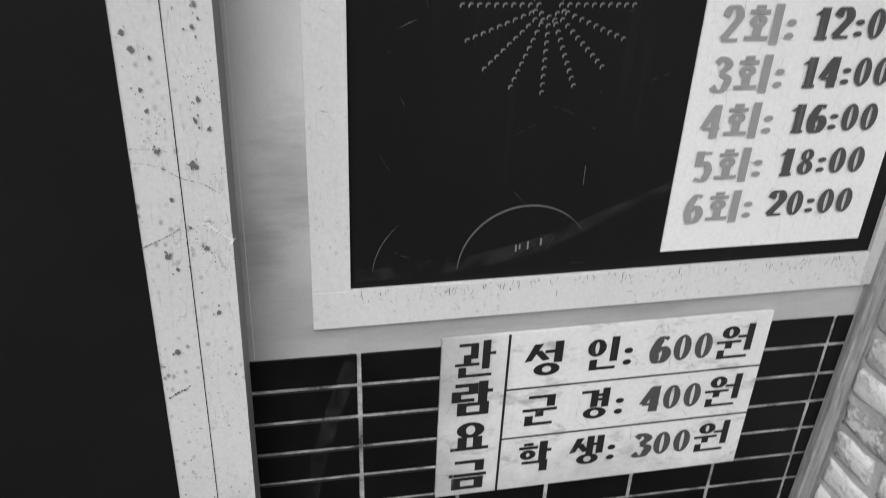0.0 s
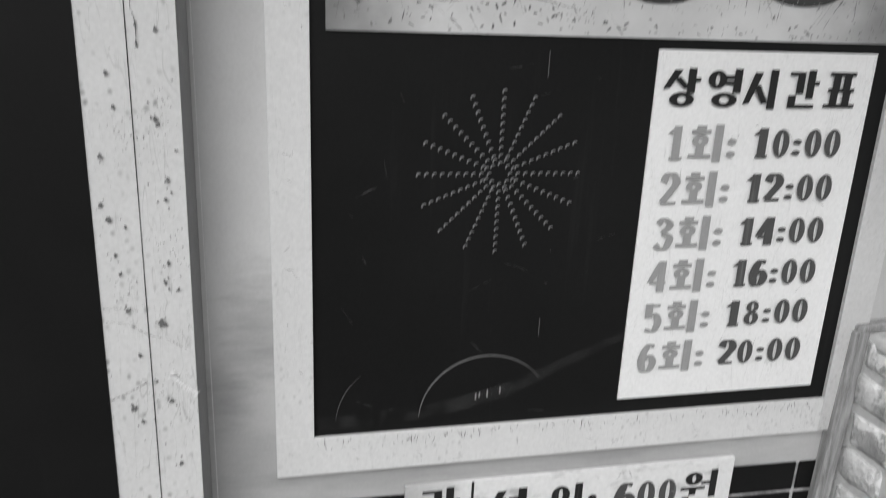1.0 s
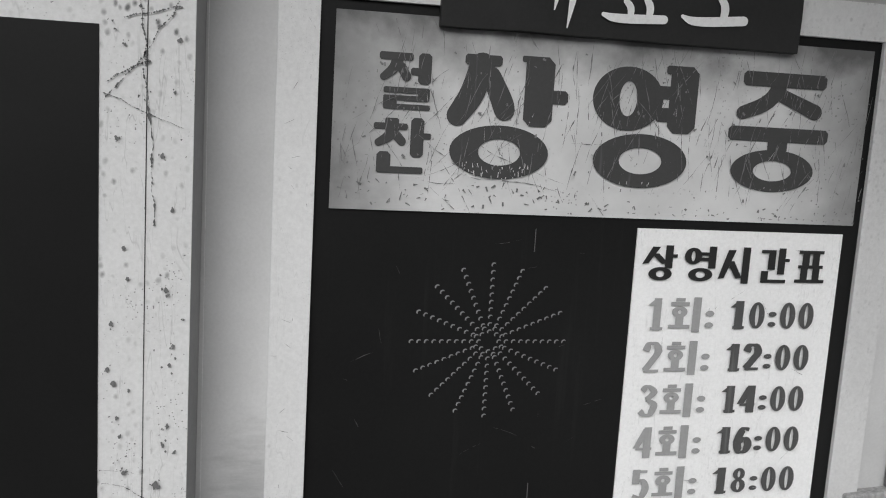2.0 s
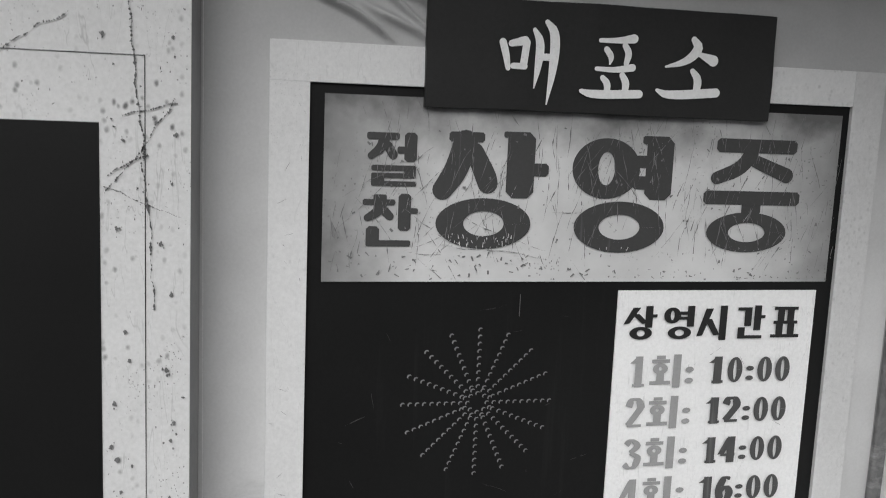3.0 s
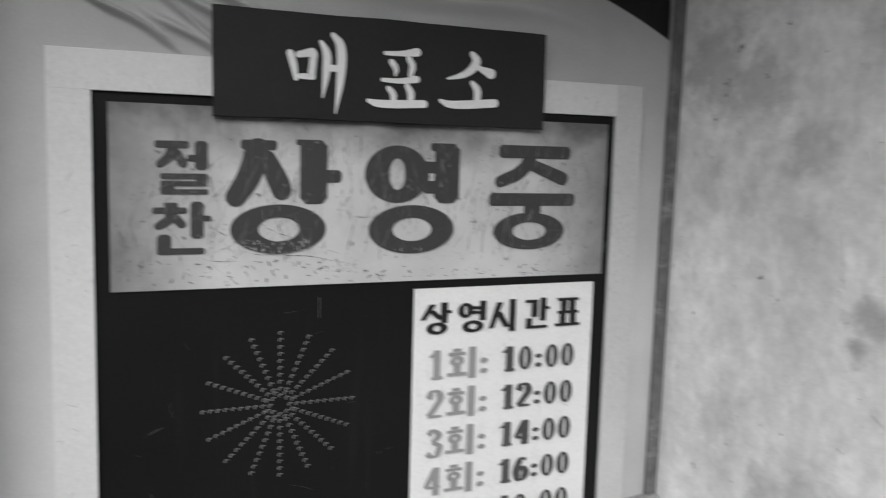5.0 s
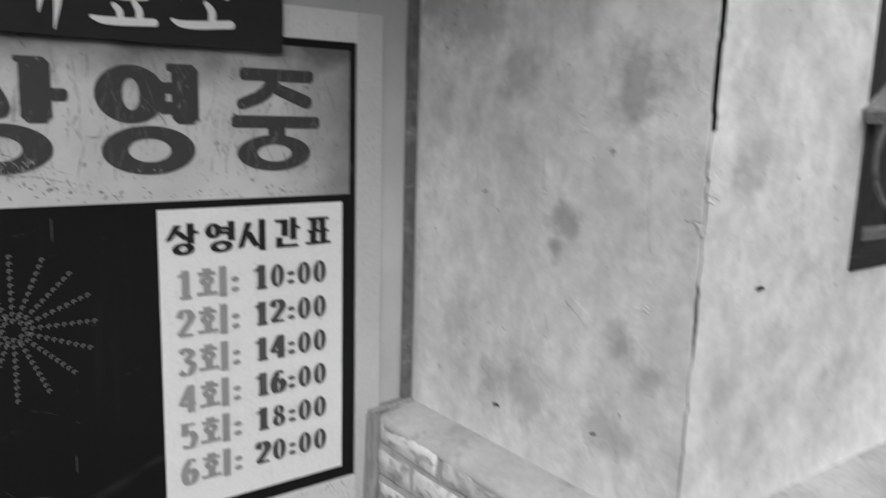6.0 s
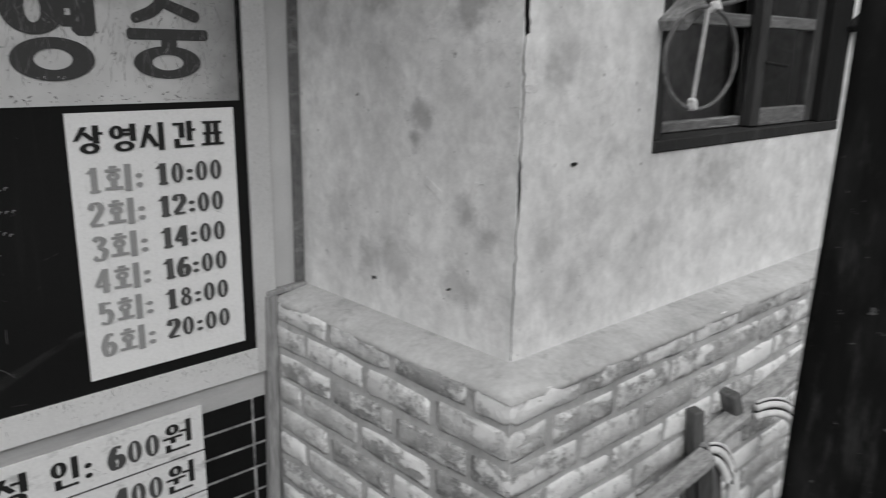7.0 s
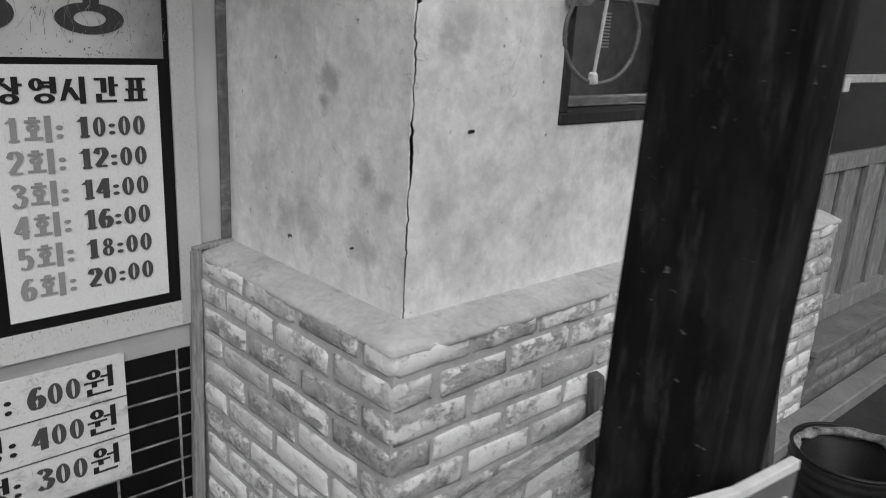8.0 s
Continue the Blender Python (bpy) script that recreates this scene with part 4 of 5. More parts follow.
# trims between booth and house
for name, bm in (("trim_post", rough_up(bar((1.029, BOOTH - 0.012, GROUND), (1.051, BOOTH - 0.012, 0.972), 0.026, 0.03), 3, 0.0015, 14)),
                 ("trim_cap", rough_up(bar((1.040, BOOTH - 0.012, 0.976), (1.150, BOOTH - 0.012, 0.985), 0.026, 0.014), 3, 0.0015, 14)),
                 ("trim_upper", rough_up(bar((1.141, BOOTH - 0.006, 0.988), (1.148, BOOTH - 0.006, 2.355), 0.012, 0.026), 5, 0.002, 22)),
                 ("trim_infill", box(1.130, BOOTH - 0.002, 0.975, 1.19, BOOTH + 0.012, 2.355))):
    structure(name, bm, ROUGH_EDGE if name == "trim_upper" else TRIM_WOOD, "grey painted wooden trim where booth meets house wall", "trim")

# ---- the plastered house ----
def crack(z):
    """The open joint at the house corner."""
    g = 0.0026 + 0.0036 * max(0.0, noise.noise(Vector((0, 3.7, z * 9))))
    if z > 1.60:
        g += 0.010 + 0.003 * min(1, (z - 1.60) * 3)
    if 1.26 < z < 1.40:
        g += 0.006 * math.sin((z - 1.26) / 0.14 * math.pi)
    return g


def wander(z):
    """How far the joint lies round the corner."""
    return 0.002 + 0.005 * noise.noise(Vector((1.3, 0, z * 6))) + 0.005 * noise.noise(Vector((5.3, 0, z * 28))) + 0.004 * noise.noise(Vector((8.1, 0, z * 75)))


def plaster_strip(outer, z0, z1, side):
    """A plaster face with a broken edge at the corner joint."""
    bm, rows, n = bmesh.new(), [], 420
    for j in range(n + 1):
        z = z0 + (z1 - z0) * j / n
        w = max(0.0005, wander(z))
        if side:
            row = [(SIDE + w + 0.001, FRONT + 0.012, z), (SIDE + w, FRONT + 0.0005, z), (SIDE + 0.0006, FRONT + 0.0006, z), (SIDE, FRONT + 0.004, z), (side_x(outer), outer, z)]
        else:
            e = SIDE + w + crack(z)
            row = [(e + 0.030, FRONT + 0.004, z), (e + 0.0008, FRONT + 0.001, z), (e + 0.0016, FRONT, z), (e + 0.02, FRONT, z), (outer, FRONT, z)]
        rows.append([bm.verts.new(c) for c in row])
    for a, b in zip(rows, rows[1:]):
        for k in range(4):
            bm.faces.new((a[k], a[k + 1], b[k + 1], b[k]))
    bmesh.ops.recalc_face_normals(bm, faces=bm.faces[:])
    return bm


WX0, WX1, WZ0, WZ1 = 1.615, 2.600, 1.36, 2.25
TOP = 2.9
structure("wall_side", plaster_strip(BOOTH + 0.02, 0.94, TOP, True), PLASTER, "stained pale plaster side wall of the house with a cracked corner", "wall")
front = plaster_strip(WX0, 0.94, TOP, False)
front = join(front, box(WX0, FRONT, 0.94, WX1, FRONT + 0.14, WZ0), box(WX0, FRONT, WZ1, WX1, FRONT + 0.14, TOP), box(WX1, FRONT, 0.94, 3.04, FRONT + 0.14, TOP), box(WX0 - 0.02, FRONT + 0.002, WZ0 - 0.05, WX0, FRONT + 0.14, WZ1 + 0.05))
structure("wall_front", front, PLASTER, "stained pale plaster front wall of the house with a window opening", "wall")
structure("wall_core", join(box(SIDE + 0.09, FRONT + 0.09, GROUND, 1.56, BOOTH + 0.3, TOP), box(WX0 - 0.05, 2.2, GROUND, 6.0, 2.3, TOP), box(5.3, FRONT + 0.2, GROUND, 5.4, 2.2, TOP), box(1.5, BOOTH, GROUND, 1.56, 2.2, TOP), box(1.5, FRONT + 0.14, GROUND, 6.0, 2.2, GROUND + 0.1), box(1.5, FRONT + 0.10, TOP - 0.1, 6.0, 2.3, TOP)), DARKNESS, "dark masonry core and unlit room of the house", "wall")
# This roof is never in view; it is added to darken the door area.
structure("porch_roof", box(2.55, -0.9, 2.55, 9.2, 0.2, 2.65), DARK_WOOD, "unseen dark boarded roof added to shade the door", "roof")
structure("house_roof", box(1.15, 0.2, TOP, 9.2, 2.6, TOP + 0.15), DARK_WOOD, "dark roof edge above the house", "roof")


def ledge_mesh():
    """The sloping cement shoulder on the brick base, with a ragged outer edge."""
    bm, rows = bmesh.new(), []
    n1, n2 = 50, 110

    def row(x, y, nx, ny):
        s = noise.noise(Vector((x * 6, y * 6, 0))) * 0.004 + noise.noise(Vector((x * 40, y * 40, 2))) * 0.003
        o = 0.097 + s + 0.007 * noise.noise(Vector((x * 17, y * 17, 5))) + 0.004 * max(0.0, noise.noise(Vector((x * 70, y * 70, 9))))
        corner = 1.0 if abs(nx * ny) < 0.01 else 1.0 / max(abs(nx), abs(ny)) * 1.05
        return [(x, y, 0.984), (x + nx * 0.03, y + ny * 0.03, 0.981 + s * 0.5), (x + nx * 0.075, y + ny * 0.075, 0.970), (x + nx * o * corner, y + ny * o * corner, 0.961 + s), (x + nx * (o + 0.001), y + ny * (o + 0.001), 0.950), (x + nx * 0.07, y + ny * 0.07, 0.935)]

    for i in range(n1 + 1):
        y = BOOTH - (BOOTH - FRONT) * i / n1
        rows.append(row(side_x(y) + 0.002, y, -1, 0))
    for k in range(1, 6):
        a = math.pi / 2 * k / 6
        rows.append(row(SIDE + 0.002, FRONT + 0.002, -math.cos(a), -math.sin(a)))
    for i in range(n2 + 1):
        rows.append(row(SIDE + (3.14 - SIDE) * i / n2, FRONT + 0.002, 0, -1))
    vs = [[bm.verts.new(c) for c in r] for r in rows]
    for a, b in zip(vs, vs[1:]):
        for k in range(5):
            bm.faces.new((a[k], b[k], b[k + 1], a[k + 1]))
    for f in bm.faces:
        f.smooth = True
    return bm


structure("cement_ledge", ledge_mesh(), LEDGE, "sloping grey cement ledge on the brick base", "ledge")

def chip(x, z, w, h, seed, side=None):
    """A shallow dark flake where the plaster has come away."""
    if side is not None:
        x = side_x(side)
        return rough_up(box(x - 0.004, side - w / 2, z - h / 2, x + 0.004, side + w / 2, z + h / 2, 0.002), 2, 0.004, 60 + seed)
    return rough_up(box(x - w / 2, FRONT - 0.004, z - h / 2, x + w / 2, FRONT + 0.004, z + h / 2, 0.002), 2, 0.004, 60 + seed)


tagged(part("plaster_chip", chip(1.346, 1.360, 0.018, 0.007, 1), INK), "small dark chip in the plaster wall", "chip")
for y, z, w, tall, seed in ((0.693, 1.063, 0.016, 0.007, 2), (0.450, 1.092, 0.010, 0.006, 3)):
    tagged(part("plaster_chip", chip(0, z, w, tall, seed, y), INK_DARK), "small grey chip in the plaster wall", "chip", group="chips in the plaster")

# ---- window ----
window = thing("window_1", (2.08, FRONT, WZ0), "old dark wooden sliding window with two sashes and dusty glass", "window", kind="structure")


def on_window(name, bm, material, label=""):
    return under(part(name, bm, material, None, label), window)


for name, args in (("window_sill", (WX0, FRONT - 0.006, WZ0, WX1, FRONT + 0.10, WZ0 + 0.028)), ("window_head", (WX0, FRONT - 0.004, WZ1 - 0.03, WX1, FRONT + 0.10, WZ1)),
                   ("window_jamb", (WX0, FRONT - 0.005, WZ0 + 0.028, WX0 + 0.026, FRONT + 0.10, WZ1 - 0.03)), ("window_jamb", (WX1 - 0.135, FRONT - 0.0048, WZ0 + 0.028, WX1, FRONT + 0.10, WZ1 - 0.03))):
    on_window(name, rough_up(box(*args, 0.003), 4, 0.002, 20), BLACK_WOOD if args[0] > WX0 else DARK_WOOD)


def sash(x0, x1, y, pale, low):
    z0, z1 = WZ0 + 0.030, WZ1 - 0.032
    s = on_window("sash", join(box(x0, y, z0, x0 + 0.042, y + 0.03, z1, 0.003), box(x1 - 0.045, y, z0, x1, y + 0.03, z1, 0.003), box(x0 + 0.045, y + 0.001, z1 - 0.05, x1 - 0.045, y + 0.029, z1)), SASH_WOOD)
    for name, a, b in (("bottom_rail", z0, low), ("glazing_bar", 1.640, 1.672)):
        part(name, box(x0 + 0.045, y + 0.001, a, x1 - 0.045, y + 0.029, b, 0.003), pale, s, "pale worn rail").matrix_parent_inverse = s.matrix_world.inverted()
    for a, b in ((low, 1.640), (1.672, z1 - 0.05)):
        p = part("pane", box(x0 + 0.045, y + 0.012, a, x1 - 0.045, y + 0.016, b), GLASS, s, "dusty dark window glass")
        p.matrix_parent_inverse = s.matrix_world.inverted()
        p.visible_shadow = False
    return s


SASH_WOOD = m_wood("grey_sash_wood", 0.045, wear=0.3, light=0.15)
SASH_PALE = m_wood("worn_sash_wood", 0.15, (2, 9, 9), wear=0.7, light=0.36)
sash(WX0 + 0.028, 2.165, FRONT + 0.055, SASH_PALE, 1.416)
sash(2.100, WX1 - 0.137, FRONT + 0.020, SASH_PALE, 1.436)
on_window("latch", bar((2.125, FRONT + 0.014, 1.555), (2.20, FRONT - 0.012, 1.545), 0.008, 0.008), STEEL, "small black iron latch")

# Added close behind the glass to give the panes their reflected grey.
structure("room_partition", box(1.56, 0.86, GROUND + 0.1, 3.0, 0.88, TOP - 0.1), DARKNESS, "grey partition added behind the window to lighten the panes", "wall")
# These slats stand in for a striped reflection seen in the window glass.
vent = thing("slatted_vent", (2.51, 0.86, 1.516), "small pale slats standing in for a striped reflection in the glass", "vent")
for k in range(11):
    under(part("slat", box(2.490, 0.848, 1.516 + 0.0112 * k, 2.532, 0.8605, 1.522 + 0.0112 * k, 0.0008), STRAP), vent)

# ---- timber and hoop hung at the window ----
tagged(part("timber_brace", rough_up(bar((1.600, 0.250, 1.628), (2.05, 0.235, 1.93), 0.064, 0.03, 0.004), 4, 0.002, 12), STICK_WOOD), "pale rough timber wedged slantwise in the window opening", "timber")
hoop = thing("cane_hoop", (1.625, 0.19, 1.46), "round cane hoop tied with white cloth at the window", "hoop")


def on_hoop(name, bm, material, label=""):
    return under(part(name, bm, material, None, label), hoop)


def hoop_point(a, r=1.0):
    return (1.624 + 0.086 * r * math.cos(a), 0.19 - 0.03 * math.cos(a), 1.563 + 0.102 * r * math.sin(a))


on_hoop("ring", tube([hoop_point(math.tau * k / 48) for k in range(48)], 0.0048, 8, True), CANE)
on_hoop("tail", tube([hoop_point(1.45), (1.70, 0.18, 1.675), (1.78, 0.17, 1.695)], 0.0055, 8), CANE)
on_hoop("diagonal_band", bar(hoop_point(1.5), hoop_point(-1.7), 0.010, 0.004, 0.001), CLOTH_TIE, "white cloth band across the hoop")
on_hoop("lower_knot", rough_up(box(1.603, 0.182, 1.457, 1.619, 0.202, 1.484, 0.004), 2, 0.005, 60), CLOTH_TIE)
on_hoop("upper_knot", rough_up(box(1.630, 0.178, 1.655, 1.668, 0.204, 1.676, 0.005), 2, 0.006, 60), CLOTH_TIE)
on_hoop("hanging_tie", tube([hoop_point(1.45), (1.632, 0.20, 1.70), (1.64, 0.22, 1.75)], 0.009, 8, flat=0.5), DARK_WOOD, "dark cord up to the timber")
on_hoop("cloth_end", bar((1.60, 0.205, 1.745), (1.635, 0.205, 1.705), 0.022, 0.004, 0.001), CLOTH_TIE)
on_hoop("cloth_end", bar((1.665, 0.205, 1.715), (1.715, 0.20, 1.730), 0.016, 0.004, 0.001), CLOTH_TIE)

tagged(part("dark_brace", rough_up(bar((2.57, 0.262, 1.650), (3.05, 0.255, 1.86), 0.07, 0.02, 0.003), 3, 0.002, 12), BLACK_WOOD), "dark timber brace nailed across window frame and wall", "timber")

# ---- carrying frame against the bricks ----
frame_wood = thing("carrying_frame", (1.6, 0.12, GROUND), "weathered wooden carrying frame with striped straps by the bricks", "carrying frame")


def on_frame(name, bm, material, label=""):
    return under(part(name, bm, material, None, label), frame_wood)


on_frame("rail", rough_up(bar((1.12, 0.150, 0.548), (1.72, 0.120, 0.656), 0.05, 0.045, 0.012), 4, 0.004, 14), PALE_WOOD)
on_frame("rear_rail", rough_up(bar((1.72, 0.150, 0.660), (2.70, 0.160, 0.775), 0.06, 0.03, 0.008), 4, 0.003, 14), PALE_WOOD)
on_frame("peg", bar((1.745, 0.155, 0.50), (1.716, 0.165, 0.757), 0.035, 0.03), PEG_WOOD)
on_frame("peg", bar((1.918, 0.158, 0.650), (1.878, 0.165, 0.752), 0.050, 0.03), PEG_WOOD)
on_frame("leg", bar((1.735, 0.06, GROUND), (1.735, 0.130, 0.67), 0.04, 0.04), PEG_WOOD)
on_frame("leg", bar((2.60, 0.06, GROUND), (2.60, 0.130, 0.78), 0.04, 0.04), PEG_WOOD)
on_frame("leg", bar((1.14, 0.10, GROUND), (1.14, 0.14, 0.60), 0.04, 0.04), PEG_WOOD)


def strap(x, z, grow, drop, reach):
    """A band that leaves the rail level, bends over and hangs; grow widens the bend."""
    pts = []
    for k in range(11):
        a = math.pi / 2 * (1 - k / 10)
        pts.append((x + (reach + grow) * math.cos(a), 0.112 - 0.004 * k, z - 0.085 + (0.085 + grow) * math.sin(a)))
    end = pts[-1]
    return pts + [(end[0] + 0.004 * k, end[1] - 0.004 * k, end[2] - drop * k / 6) for k in range(1, 7)]


for x, z, drop, reach in ((1.704, 0.654, 0.34, 0.046), (1.925, 0.690, 0.34, 0.165)):
    for grow, r, mat in ((0.0, 0.0100, STRAP), (0.0125, 0.0034, STRAP_DARK), (0.0240, 0.0092, STRAP), (0.0350, 0.0026, STRAP_DARK), (0.0400, 0.0034, STRAP)):
        on_frame("strap", tube(strap(x, z, grow, drop, reach), r, 8), mat, "striped woven shoulder strap")

# ---- black post and its sign ----
post = thing("timber_post", (1.113, -0.38, GROUND), "thick black painted timber post, scuffed and weathered", "post")
shaft = rough_up(box(1.055, -0.488, GROUND, 1.172, -0.304, 3.2, 0.012, 2), 24, 0.0025, 9)
for v in shaft.verts:
    v.co.y -= 0.013 * (v.co.z - 1.3)
under(part("shaft", shaft, POST_WOOD), post)
box_sign = thing("notice_box", (1.06, -0.53, GROUND), "grey notice boards with white edges and lettering fixed round the post", "sign")


def on_sign(name, bm, material, label=""):
    return under(part(name, bm, material, None, label), box_sign)


CORNER, RIGHT, LEFT = Vector((1.000, -0.526, 0)), Vector((1.118, -0.538, 0)), Vector((0.882, -0.491, 0))
for a, b in ((CORNER, RIGHT), (LEFT, CORNER)):
    d = (b - a).normalized()
    ang = math.degrees(math.atan2(d.y, d.x))
    length = (b - a).length
    for name, z0, z1, y0, y1, mat in (("panel", 0.70, 1.092, -0.005, 0.005, SIGN_FACE), ("edge_strip", 1.092, 1.105, -0.006, 0.006, STRAP)):
        bm = box(0, y0, z0, length, y1, z1, 0.001)
        bmesh.ops.transform(bm, matrix=pose(a.x, a.y, 0, 0, 0, ang), verts=bm.verts[:])
        on_sign(name, bm, mat)
    for k in range(3):
        bm = box(length * (0.40 + 0.2 * k), -0.0075, 1.02 - 0.02 * k, length * (0.46 + 0.2 * k), -0.005, 1.062)
        bmesh.ops.transform(bm, matrix=pose(a.x, a.y, 0, 0, 0, ang), verts=bm.verts[:])
        on_sign("white_bar", bm, STRAP)
on_sign("bracket", bar((1.06, -0.532, 0.95), (1.08, -0.475, 0.95), 0.03, 0.03), PEG_WOOD)
on_sign("bracket", bar((0.945, -0.500, 0.95), (1.065, -0.440, 0.95), 0.03, 0.03), PEG_WOOD)

# ---- can with rag ----
can = thing("metal_can", (2.19, -0.29, GROUND), "blackened ribbed metal can standing open on the ground", "can")


def turned(profile, cx, cy, sides=48):
    bm, last = bmesh.new(), None
    for r, z in profile:
        ring = [bm.verts.new((cx + r * math.cos(math.tau * k / sides), cy + r * math.sin(math.tau * k / sides), z)) for k in range(sides)]
        if last:
            for k in range(sides):
                f = bm.faces.new((last[k], last[(k + 1) % sides], ring[(k + 1) % sides], ring[k]))
                f.smooth = True
        last = ring
    return bm


CR, CZ = 0.138, 0.593
prof = [(0.02, GROUND + 0.002), (CR - 0.004, GROUND + 0.002)]
for k in range(60):
    z = GROUND + 0.01 + (CZ - GROUND - 0.02) * k / 59
    rib = 0.004 * max(0, math.cos((z - 0.56) * math.tau / 0.028)) if 0.50 < z < 0.60 or 0.25 < z < 0.35 else 0
    prof.append((CR + rib, z))
prof += [(CR - 0.004, CZ), (CR - 0.005, CZ - 0.035), (CR - 0.014, CZ - 0.042), (CR - 0.016, CZ - 0.075), (CR - 0.024, CZ - 0.082), (CR - 0.026, GROUND + 0.02), (0.02, GROUND + 0.018)]
under(part("body", turned(prof, 2.19, -0.29), STEEL), can)
under(part("rim", tube([(2.19 + CR * math.cos(math.tau * k / 48), -0.29 + CR * math.sin(math.tau * k / 48), CZ) for k in range(48)], 0.005, 8, True), STEEL), can)
rag = tube([(2.19 + 0.126 * math.cos(a), -0.29 + 0.126 * math.sin(a), CZ - 0.018 + 0.030 * max(0.0, k - 11) / 14) for k, a in ((k, radians(125 - 7 * k)) for k in range(26))], lambda t: 0.010 + 0.010 * t + 0.003 * math.sin(t * 23), 12, flat=0.8)
tagged(part("rag", rough_up(rag, 2, 0.006, 30), RAG), "stained twisted rag lying along the can's inner rim", "rag")

# ---- door beyond the window ----
structure("door_sill", join(rough_up(box(3.14, 0.165, 0.415, 5.2, 0.42, 0.445, 0.004), 3, 0.003, 9), box(3.14, 0.205, GROUND, 5.2, 0.42, 0.415)), SHADED_CEMENT, "grey cement door sill on a low brick base", "sill")
structure("wall_beyond", join(box(4.25, FRONT + 0.01, 0.445, 5.2, FRONT + 0.15, TOP), box(3.14, FRONT + 0.02, 2.3, 4.25, FRONT + 0.15, TOP), box(5.2, 0.1, GROUND, 9.0, 0.4, TOP)), PLASTER, "plaster wall beyond the door", "wall")
# Added sheet, no known part of the house: keeps the door glass dark.
structure("door_backing", box(3.0, 0.45, 0.446, 5.2, 0.47, TOP - 0.1), BLACK_WOOD, "black sheet added close behind the door glass to keep it dark", "wall")
door = thing("door_1", (3.7, 0.31, 0.445), "worn wooden half-panelled door with dark glass, padlocked", "door", kind="structure")


def on_door(name, bm, material, label=""):
    return under(part(name, bm, material, None, label), door)


DY = 0.300
on_door("stile", box(3.04, DY, 0.447, 3.22, DY + 0.04, 2.3, 0.003), DOOR_WOOD)
on_door("stile", box(4.15, DY, 0.447, 4.25, DY + 0.04, 2.3, 0.003), DOOR_WOOD)
on_door("middle_stile", box(3.66, DY + 0.001, 0.53, 3.72, DY + 0.039, 1.10, 0.003), DOOR_WOOD)
on_door("lock_rail", box(3.22, DY, 1.10, 4.15, DY + 0.04, 1.165, 0.003), DOOR_WOOD)
on_door("bottom_rail", box(3.22, DY, 0.447, 4.15, DY + 0.04, 0.53, 0.003), DOOR_WOOD)
for i in range(4):
    for x in (3.22, 3.72):
        on_door("board", box(x + 0.1075 * i + 0.004, DY + 0.012 + 0.016 * (i % 2), 0.53, x + 0.1075 * (i + 1) - 0.004, DY + 0.032 + 0.016 * (i % 2), 1.10, 0.003), DOOR_WOOD)
pane = on_door("pane", box(3.22, DY + 0.015, 1.165, 4.15, DY + 0.02, 2.3), GLASS, "dark dusty door glass")
pane.visible_shadow = False
on_door("cross_bar", box(3.13, DY - 0.03, 1.440, 4.2, DY - 0.005, 1.470, 0.003), CLOTH_TIE, "pale iron bar across the door")
on_door("padlock", box(3.098, DY - 0.055, 1.412, 3.138, DY - 0.032, 1.462, 0.004), STRAP, "small steel padlock")

# ---- bricks, last ----
random.seed(5)
brick_meshes = {}
COURSE, HIGH = 0.0745, 0.0575


def finish_brick(name, bm, material):
    bmesh.ops.recalc_face_normals(bm, faces=bm.faces[:])
    for f in bm.faces:
        f.smooth = True
    me = bpy.data.meshes.new(name)
    bm.to_mesh(me)
    bm.free()
    me.materials.append(material)
    return me


def brick_skin(columns, rnd, h, d):
    """A worn brick face over columns of (point, outward normal), with a return into the wall."""
    bm, g, nz, last = bmesh.new(), {}, 3, len(columns) - 1
    for i, (p, n) in enumerate(columns):
        for j in range(nz + 1):
            edge, tip = j in (0, nz), i in (0, last)
            z = h * ((0.0, 0.14, 0.86, 1.0)[j] - 0.5) * (0.93 if edge and tip else 1.0) + (rnd.uniform(-.0036, .0036) if edge else 0)
            back = (0.0050 if edge or tip else 0.0) + rnd.uniform(-.0020, .0020)
            g[i, j] = bm.verts.new((p.x - n.x * back + (rnd.uniform(-.0045, .0045) if tip else 0) * n.y, p.y - n.y * back, z))
    for i in range(last):
        for j in range(nz):
            bm.faces.new((g[i, j], g[i + 1, j], g[i + 1, j + 1], g[i, j + 1]))
    loop = [(i, 0) for i in range(last + 1)] + [(last, 1), (last, 2)] + [(i, nz) for i in range(last, -1, -1)] + [(0, 2), (0, 1)]
    rear = []
    for i, j in loop:
        v, n = g[i, j].co, columns[i][1]
        rear.append(bm.verts.new((v.x - n.x * d, v.y - n.y * d, v.z)))
    for k in range(len(loop)):
        bm.faces.new((g[loop[k - 1]], rear[k - 1], rear[k], g[loop[k]]))
    return bm


def brick_mesh(length, variant, material, h=HIGH, d=0.03):
    key = (round(length, 3), variant, material.name, h)
    if key not in brick_meshes:
        rnd = random.Random(variant * 31 + int(length * 1000))
        cols = [(Vector((length * (u - 0.5), 0)), Vector((0, -1))) for u in (0, 0.05, 0.35, 0.65, 0.95, 1)]
        brick_meshes[key] = finish_brick("brick", brick_skin(cols, rnd, h, d), material)
    return brick_meshes[key]


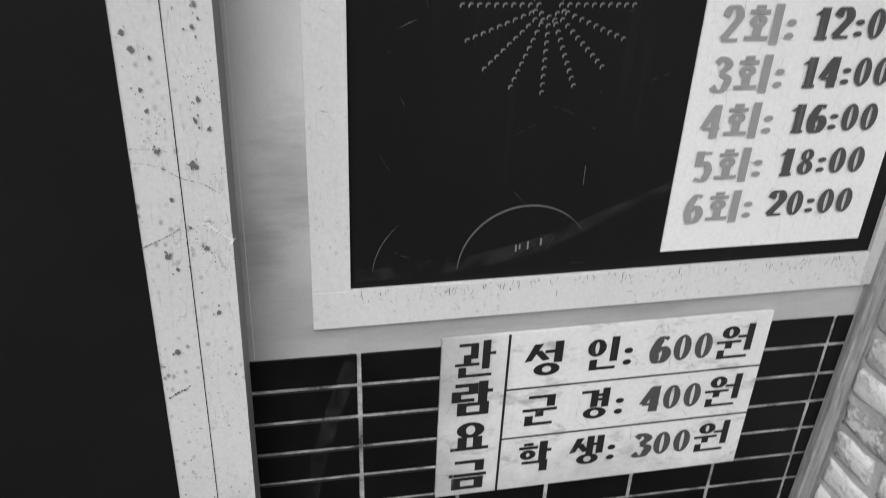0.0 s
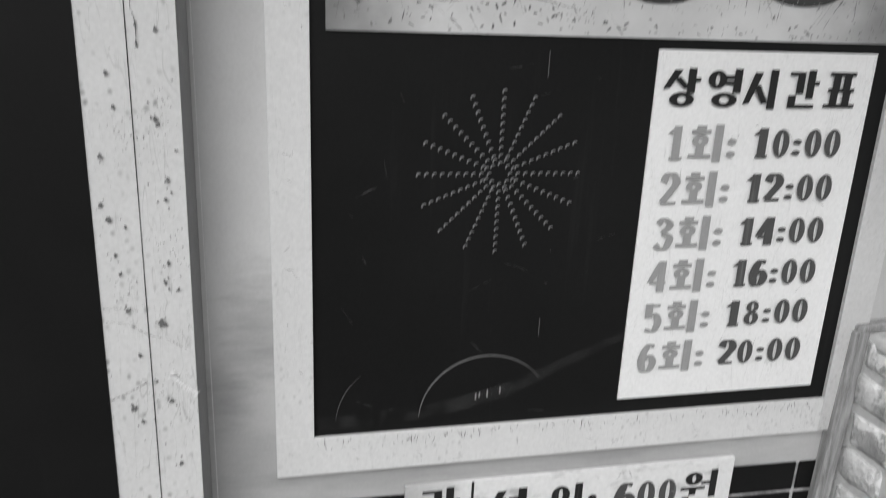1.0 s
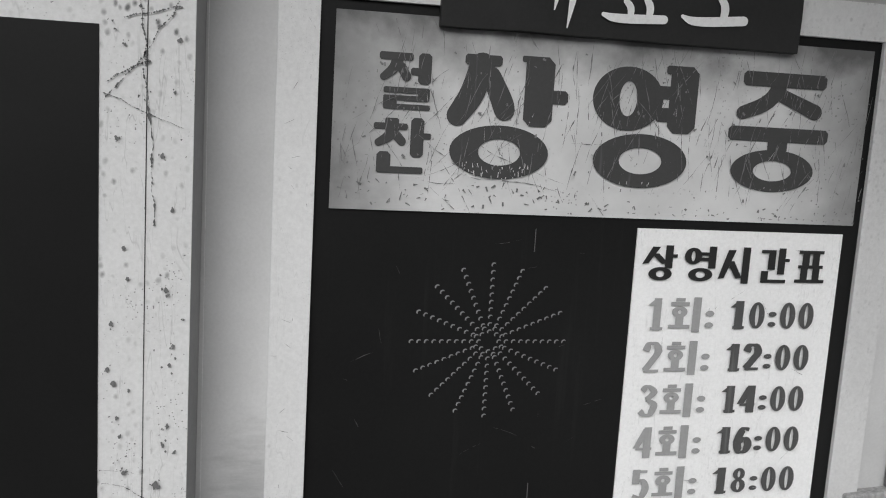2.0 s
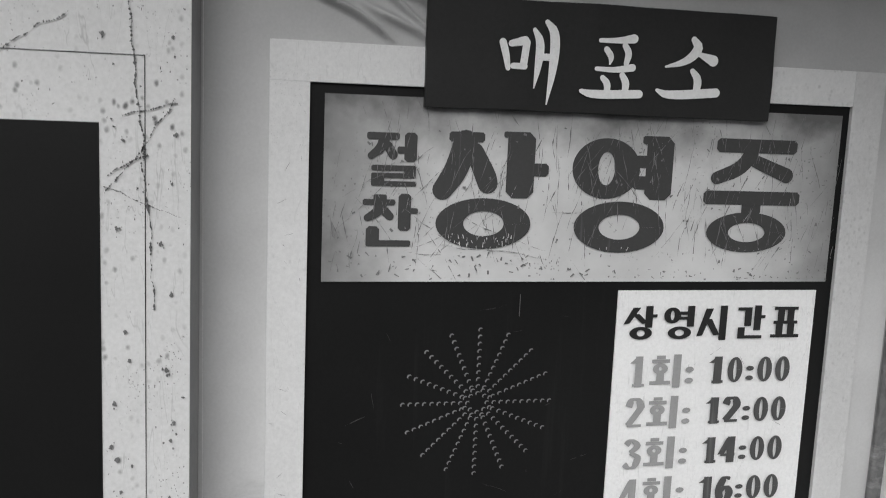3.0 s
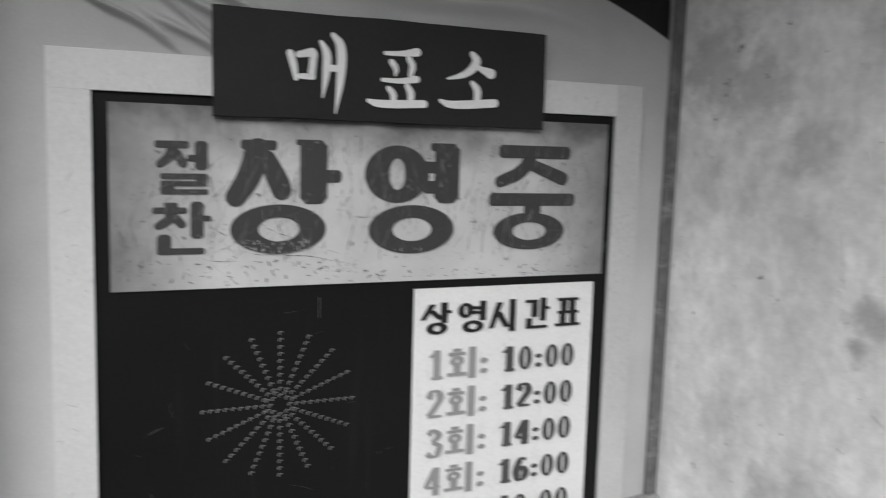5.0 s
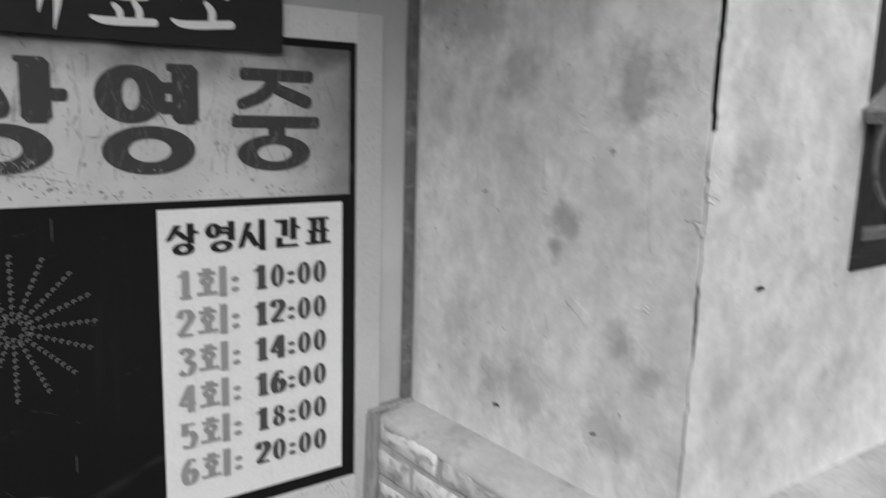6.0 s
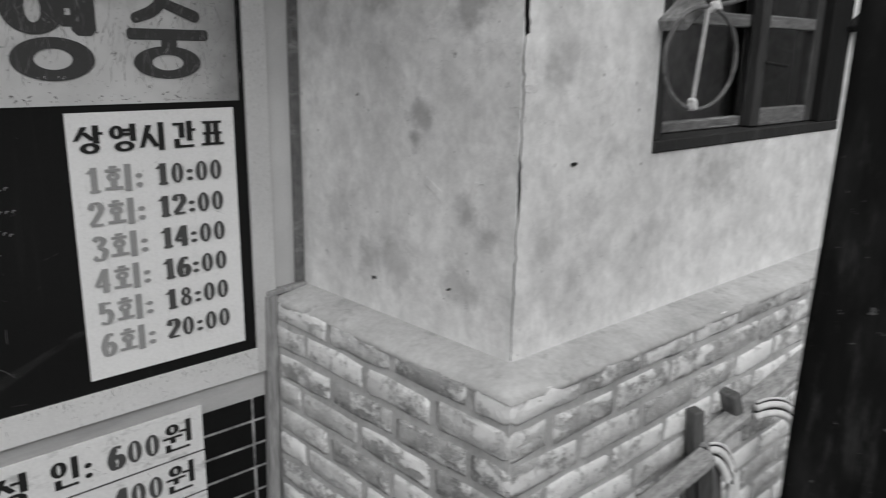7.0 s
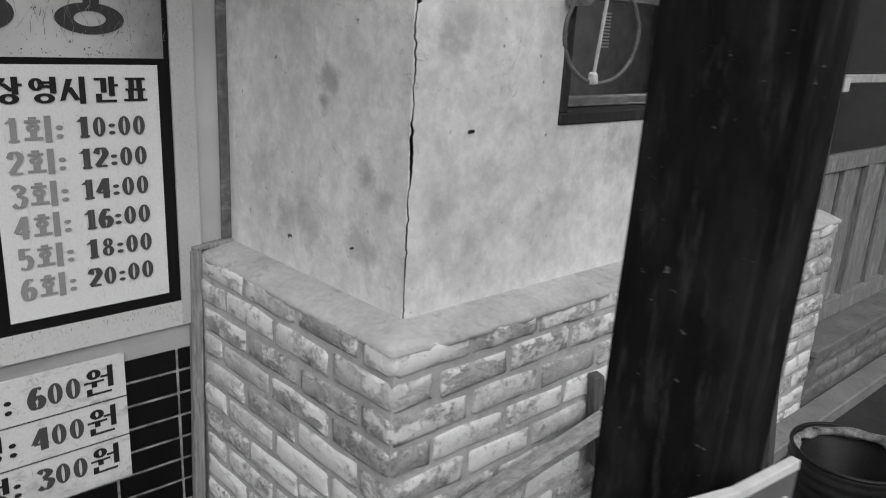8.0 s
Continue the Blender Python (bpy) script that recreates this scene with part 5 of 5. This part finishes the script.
def corner_brick(front_run, side_run, seed, material, h):
    """A brick turned round the house corner, its arris worn round."""
    r = 0.020
    cols = [(Vector((-SKEW * y, y)), Vector((-1, 0))) for y in (side_run, side_run - 0.012, side_run * 0.55)]
    for k in range(5):
        a = math.pi + math.pi / 2 * k / 4
        cols.append((Vector((r + r * math.cos(a), r + r * math.sin(a))), Vector((math.cos(a), math.sin(a)))))
    cols += [(Vector((x, 0)), Vector((0, -1))) for x in (front_run * 0.55, front_run - 0.012, front_run)]
    return finish_brick("brick", brick_skin(cols, random.Random(seed), h, 0.014), material)


def courses(parent, start, along, top, count, run, lead, pitch, yaw, material=BRICK):
    """Courses of stretchers from start in the direction along; lead gives where each course's first joint lies."""
    for c in range(count):
        squat = c == 0 and material is BRICK
        z = top - COURSE * (c + 0.5) - (0.0065 if squat else 0)
        s = lead[c % len(lead)] + random.uniform(-.006, .006)
        while s < run - 0.03:
            length = min(pitch + random.uniform(-.008, .008), run - s)
            b = new("brick", brick_mesh(round(length - 0.017, 2), random.randrange(8), material, 0.046 if squat else HIGH))
            p = Vector(start) + Vector(along) * (s + length / 2)
            b.matrix_world = pose(p.x, p.y, z + random.uniform(-.002, .002), random.uniform(-2.2, 2.2), random.uniform(-1.3, 1.3), yaw + random.uniform(-1, 1))
            b.parent = parent
            s += length


def sheared(bm):
    for v in bm.verts:
        v.co.x -= SKEW * (v.co.y - BFRONT)
    return bm


ROWS = 11
mortar_side = structure("wall_brick_side", sheared(box(BSIDE + 0.0065, BFRONT + 0.0065, GROUND, BSIDE + 0.11, BOOTH + 0.01, 0.950)), MORTAR, "whitewashed brick base of the house's side wall", "brick wall")
mortar_front = structure("wall_brick_front", box(BSIDE + 0.11, BFRONT + 0.0070, GROUND, 3.14, FRONT + 0.06, 0.950), MORTAR, "whitewashed brick base of the house's front wall", "brick wall")
TOPLINE = 0.904 + COURSE
for c in range(ROWS):
    ob = new("brick", corner_brick(0.206 if c % 2 == 0 else 0.106, 0.096 if c % 2 == 0 else 0.197, 300 + c, BRICK, 0.046 if c == 0 else HIGH))
    ob.location = (BSIDE, BFRONT, TOPLINE - COURSE * (c + 0.5) - (0.0065 if c == 0 else 0))
    ob.parent = mortar_front
courses(mortar_side, (BSIDE, BFRONT, 0), (-SKEW, 1, 0), TOPLINE, ROWS, BOOTH - BFRONT - 0.015, (0.104, 0.205), 0.228, -90 + math.degrees(SKEW))
courses(mortar_front, (BSIDE, BFRONT, 0), (1, 0, 0), TOPLINE, ROWS, 3.14 - BSIDE, (0.214, 0.114), 0.213, 0)
low = structure("wall_brick_low", box(3.14, 0.199, GROUND, 5.2, 0.203, 0.415), SHADED_CEMENT, "low brick base under the door sill", "brick wall")
courses(low, (3.14, 0.192, 0), (1, 0, 0), 0.415, 3, 2.06, (0.0, 0.1), 0.213, 0, SHADED_BRICK)
